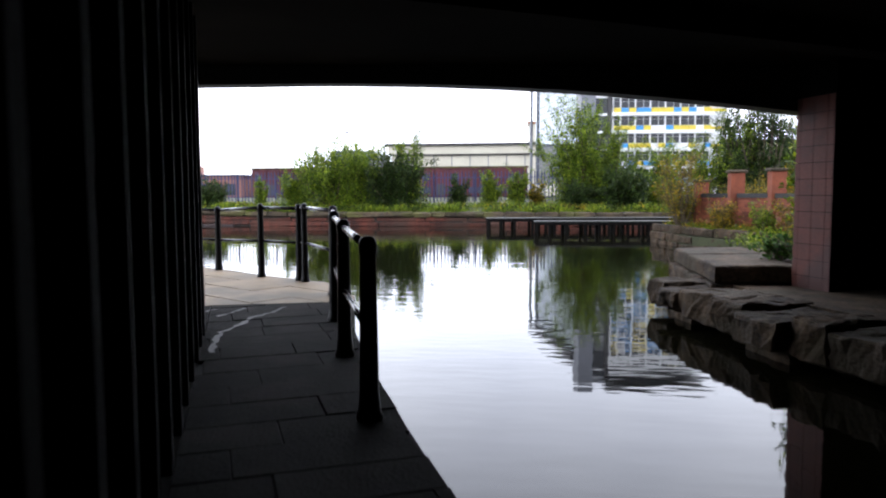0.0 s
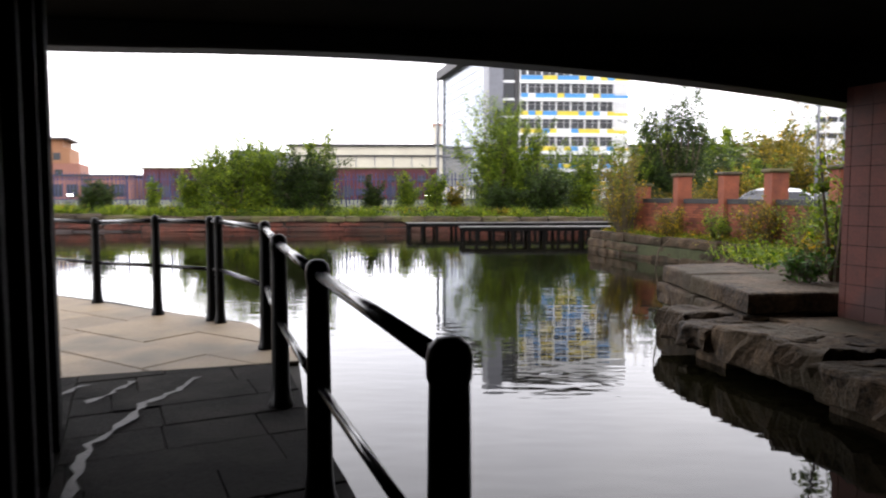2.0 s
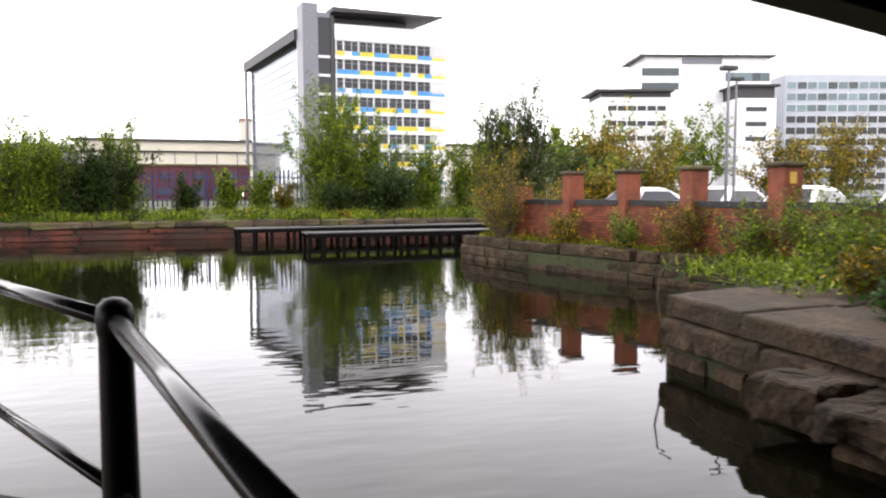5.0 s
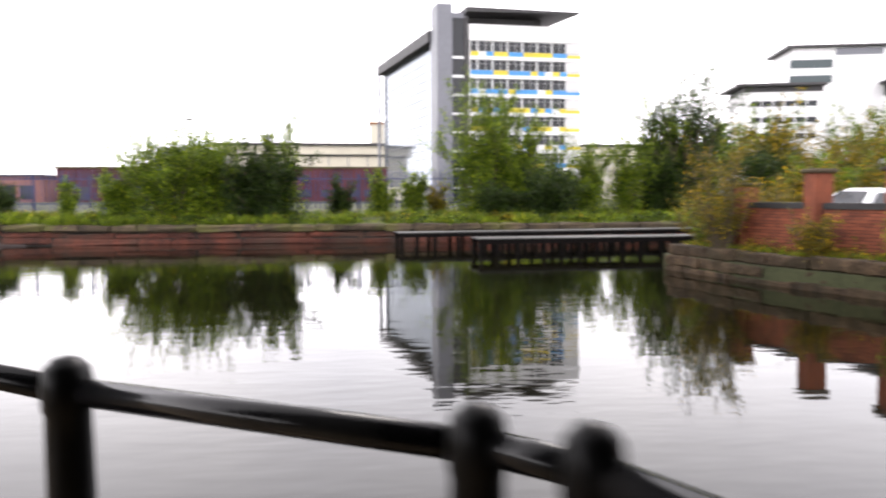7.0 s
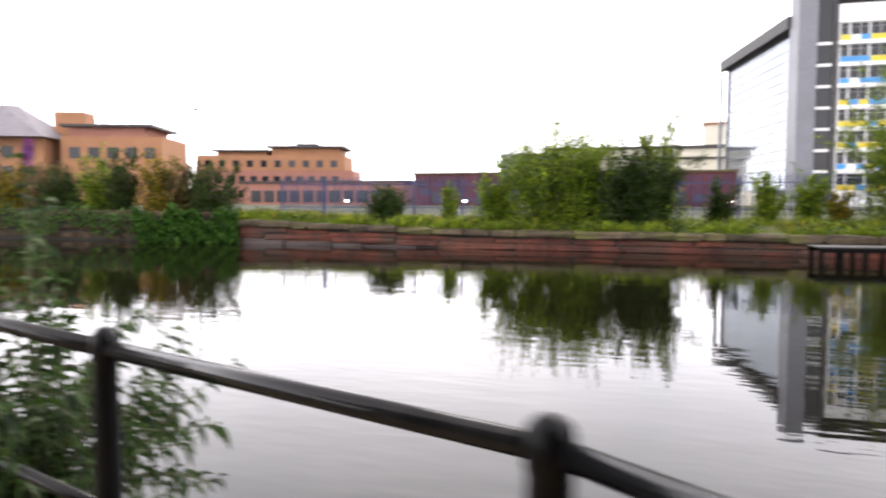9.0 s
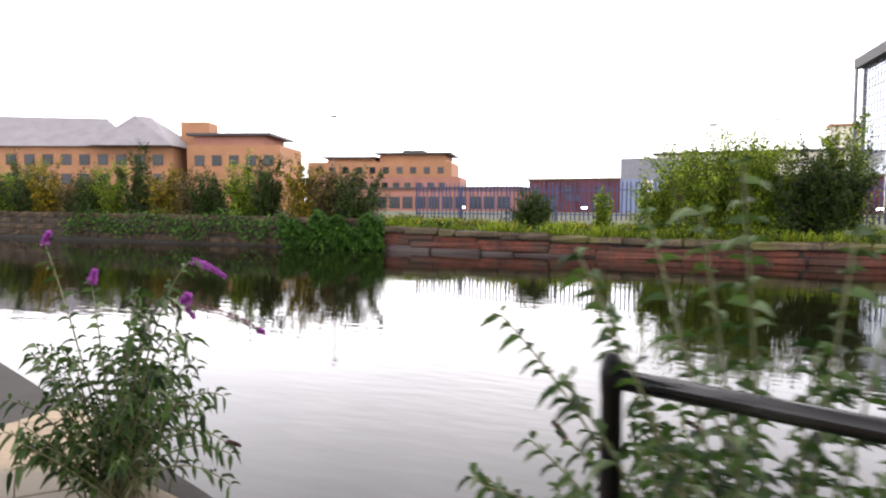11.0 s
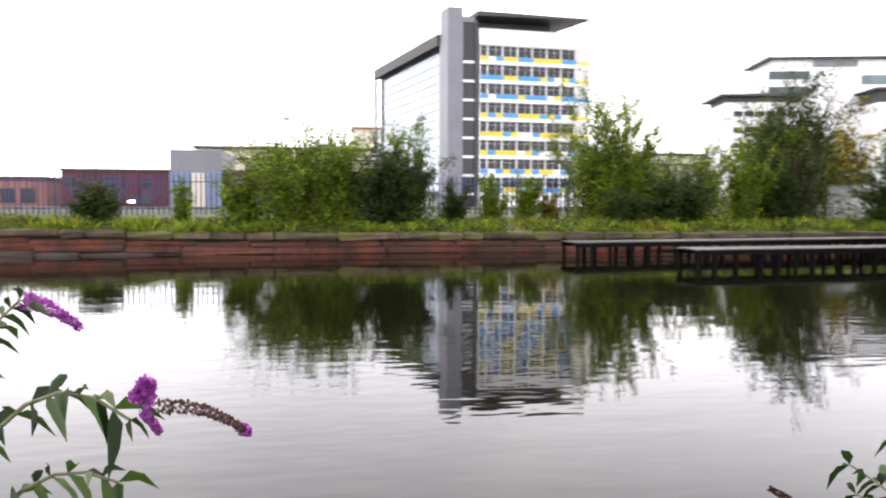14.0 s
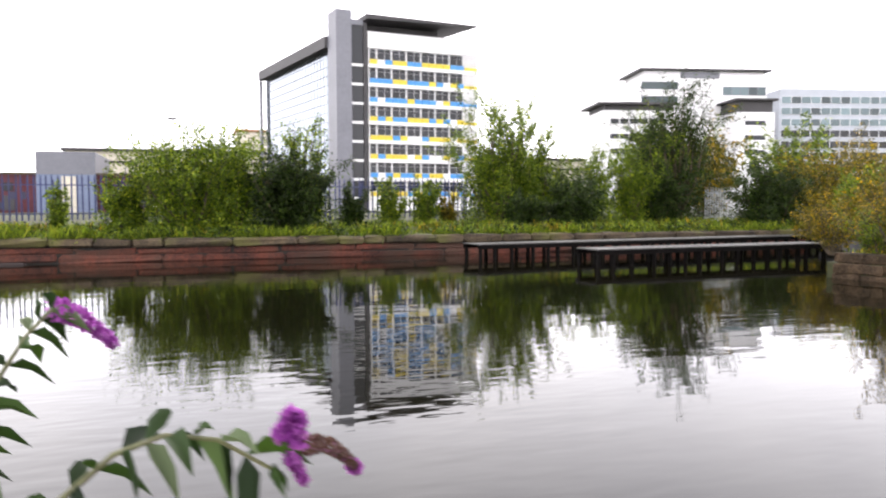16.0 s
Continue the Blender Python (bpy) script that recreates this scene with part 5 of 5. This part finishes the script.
# ---- buddleia beside the towpath ----
PURPLE = leaves("purple_floret", (0.50, 0.12, 0.52), (0.26, 0.045, 0.30), (0.72, 0.30, 0.70))
SPENT = leaves("spent_floret", (0.13, 0.065, 0.04), (0.05, 0.025, 0.02), (0.26, 0.08, 0.22))
GREENSTEM = surface("green_stem", (0.16, 0.17, 0.08), (0.10, 0.10, 0.05), 0.7, 8, 60, 0.1)


def arch(a, b, rise, n=9):
    a, b = np.array(a, float), np.array(b, float)
    return [a + (b - a) * k / n + np.array([0, 0, rise * 4 * (k / n) * (1 - k / n)]) for k in range(n + 1)]


def panicle(a, b, radius, material, parent, seed, name="flower_spike"):
    """A tapering spike of tiny florets from a to b."""
    rs = np.random.RandomState(seed)
    n = 800
    k = rs.rand(n, 1) ** 0.8
    ang = rs.rand(n) * 2 * math.pi
    a, b = np.array(a), np.array(b)
    d = (b - a) / np.linalg.norm(b - a)
    u = np.cross(d, [0.1, 0.2, 1.0])
    u /= np.linalg.norm(u)
    w = np.cross(d, u)
    out = np.cos(ang)[:, None] * u + np.sin(ang)[:, None] * w
    c = a + (b - a) * k + np.array([0, 0, 1.0]) * (k * (1 - k)) * np.linalg.norm(b - a) * 0.25
    base = c + out * radius * (1 - 0.65 * k) * rs.uniform(0.35, 0.8, (n, 1))
    me = leaf_mesh(name, base, out + rs.normal(size=(n, 3)) * 0.5, max(0.007, radius * 0.5), max(0.006, radius * 0.45), material, 0.0, seed)
    return part(name, me, material, parent)


def buddleia(at, label, sprays, filler, flowers, seed, leaf=0.13):
    rs = np.random.RandomState(seed)
    t = thing("buddleia", pose(*at), label, "buddleia", "buddleia bushes")
    o = np.array(at)
    bases, ways = [], []
    runs = [(np.array(a) - o, np.array(b) - o, rise) for a, b, rise in sprays]
    for k in range(filler[0]):
        ang = rs.uniform(0, 2 * math.pi)
        rad = filler[1] * math.sqrt(rs.rand())
        top = rs.uniform(0.35, 1.0) * filler[2] * (1 - 0.4 * (rad / filler[1]) ** 2)
        runs.append((np.array([rs.normal(0, 0.08), rs.normal(0, 0.08), 0.0]), np.array([math.cos(ang) * rad, math.sin(ang) * rad, top]), rs.uniform(0.02, 0.18)))
    for a, b, rise in runs:
        pts = arch(a, b, rise, 10)
        part("stem", Shape().tube([tuple(p) for p in pts], [0.007 - 0.0038 * i / 10 for i in range(11)], 6, False), GREENSTEM, t)
        ln = np.linalg.norm(b - a)
        step = max(1, int(ln / 0.06))
        turn = rs.rand() * 3
        for j in range(int(step * 0.3), step + 1):
            f = j / step * 9.999
            i = min(9, int(f))
            p = pts[i] + (pts[i + 1] - pts[i]) * (f - i)
            d = pts[i + 1] - pts[i]
            d = d / (np.linalg.norm(d) + 1e-9)
            u = np.cross(d, [math.cos(turn), math.sin(turn), 0.4])
            u /= np.linalg.norm(u) + 1e-9
            for s in (-1, 1):
                bases.append(p)
                ways.append(d * 0.55 + u * s * 0.9 + np.array([0, 0, rs.uniform(-0.25, 0.15)]))
            turn += 1.57
    part("foliage", leaf_mesh("foliage", np.array(bases), np.array(ways), leaf, leaf * 0.40, BUDDLEAF, 0.5, seed, True), BUDDLEAF, t)
    for i, (a, b, rad, material) in enumerate(flowers):
        panicle(np.array(a) - o, np.array(b) - o, rad, material, t, seed + 7 + i)
    return t


R1, GA0, GA1 = (-9.25, 12.35, -0.05), (-8.90, 12.535, 1.235), (-8.824, 12.703, 1.14)
buddleia(R1, "buddleia with arching leafy sprays and purple flowers", [
    (R1, (-8.575, 12.16, 1.05), 0.42), (R1, (-8.62, 12.24, 0.90), 0.32), (R1, GA0, 0.25), (R1, (-8.95, 12.25, 1.10), 0.25),
    (R1, (-9.34, 12.3, 1.12), 0.1), (R1, (-9.58, 12.22, 1.32), 0.1), (R1, (-8.9, 12.2, 0.92), 0.25),
    (R1, (-8.45, 12.3, 0.42), 0.2), (R1, (-8.6, 12.3, 0.55), 0.22), (R1, (-8.7, 12.2, 0.62), 0.25), (R1, (-8.55, 12.42, 0.32), 0.15), (R1, (-8.65, 12.48, 0.58), 0.2), (R1, (-8.8, 12.3, 0.72), 0.2), (R1, (-8.5, 12.36, 0.2), 0.15)],
    (60, 0.5, 1.12), [((-8.552, 12.150, 1.085), (-8.540, 12.158, 1.125), 0.024, PURPLE), ((-8.54, 12.165, 1.07), (-8.391, 12.471, 0.919), 0.017, SPENT), ((-8.40, 12.455, 0.93), (-8.386, 12.48, 0.912), 0.016, PURPLE), ((-8.55, 12.155, 1.065), (-8.525, 12.18, 1.015), 0.009, PURPLE),
                      (GA0, GA1, 0.021, PURPLE), ((-9.34, 12.3, 1.12), (-9.31, 12.3, 1.19), 0.024, PURPLE), ((-9.58, 12.22, 1.32), (-9.54, 12.22, 1.38), 0.022, PURPLE), ((-8.46, 12.29, 0.43), (-8.38, 12.30, 0.42), 0.010, SPENT)], 501, 0.08)
R2 = (-6.15, 11.88, -0.05)
buddleia(R2, "buddleia with thin stems leaning over the railing's end", [
    ((-6.3, 12.1, 0.0), (-6.97, 11.93, 1.17), 0.12), ((-6.3, 12.1, 0.0), (-6.9, 12.45, 0.62), 0.12), ((-6.3, 12.0, 0.0), (-6.62, 11.45, 1.10), 0.1),
    (R2, (-6.58, 11.41, 1.40), 0.1), (R2, (-5.86, 11.66, 1.66), 0.05), (R2, (-6.35, 11.7, 1.5), 0.08), (R2, (-6.0, 11.8, 1.45), 0.08), ((-6.2, 12.0, 0.0), (-6.33, 12.55, 0.75), 0.12), (R2, (-5.4, 11.62, 1.0), 0.1), (R2, (-6.25, 11.6, 1.62), 0.1), (R2, (-6.5, 11.8, 1.5), 0.1), (R2, (-5.7, 11.6, 1.5), 0.1), (R2, (-6.7, 11.9, 1.3), 0.1)],
    (130, 0.9, 1.25), [((-6.90, 12.46, 0.61), (-6.975, 12.52, 0.665), 0.013, SPENT), ((-5.86, 11.66, 1.64), (-5.84, 11.66, 1.74), 0.018, PURPLE),
                        ((-6.40, 12.58, 0.67), (-6.48, 12.6, 0.71), 0.011, SPENT), ((-6.5, 12.5, 0.60), (-6.62, 12.55, 0.585), 0.011, SPENT)], 531, 0.08)


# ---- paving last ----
# slabs on the bridge side of this line carry its shade in their colour
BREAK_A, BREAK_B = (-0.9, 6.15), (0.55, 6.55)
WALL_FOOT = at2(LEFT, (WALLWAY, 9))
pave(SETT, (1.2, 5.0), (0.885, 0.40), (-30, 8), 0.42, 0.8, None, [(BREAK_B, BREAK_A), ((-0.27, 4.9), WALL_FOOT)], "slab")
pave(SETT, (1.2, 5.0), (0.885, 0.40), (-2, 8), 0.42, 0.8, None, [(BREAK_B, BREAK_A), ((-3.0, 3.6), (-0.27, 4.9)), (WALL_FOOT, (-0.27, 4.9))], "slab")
pave(FLAG, (-0.2, 7.0), (-0.82, 0.57), (-2, 9), 0.62, 0.95, None, [(BREAK_A, BREAK_B), ((-10.5, 9.0), (-4.0, 4.0)), ((-11, 14), (-11, 8))], "flagstone")

# pale mineral trails on the dark slabs
LIME = surface("lime_deposit", (0.034, 0.032, 0.029), (0.010, 0.0095, 0.009), 0.6, 9, 60, 0.4)
for k, trail in enumerate((((0.12, 6.1), (0.1, 5.75), (-0.02, 5.45), (0.02, 5.1), (-0.02, 4.7), (0.1, 4.3), (0.28, 3.8)), ((-0.3, 6.0), (-0.34, 5.7), (-0.42, 5.4)), ((-0.62, 5.9), (-0.72, 5.5)))):
    s, rr, n = Shape(), random.Random(k), 0
    for (xa, ya), (xb, yb) in zip(trail, trail[1:]):
        for j in range(5):
            x, y = xa + (xb - xa) * j / 5 + rr.uniform(-0.02, 0.02), ya + (yb - ya) * j / 5
            w = rr.uniform(0.004, 0.045)
            s.v += [(x - w, y, path_z(y) + 0.0105), (x + w * 0.8, y + 0.01, path_z(y) + 0.0105)]
            n += 1
    s.f = [(2 * i, 2 * i + 1, 2 * i + 3, 2 * i + 2) for i in range(n - 1)]
    part("lime_trail", s, LIME, towpath, "pale lime trail on the stones")
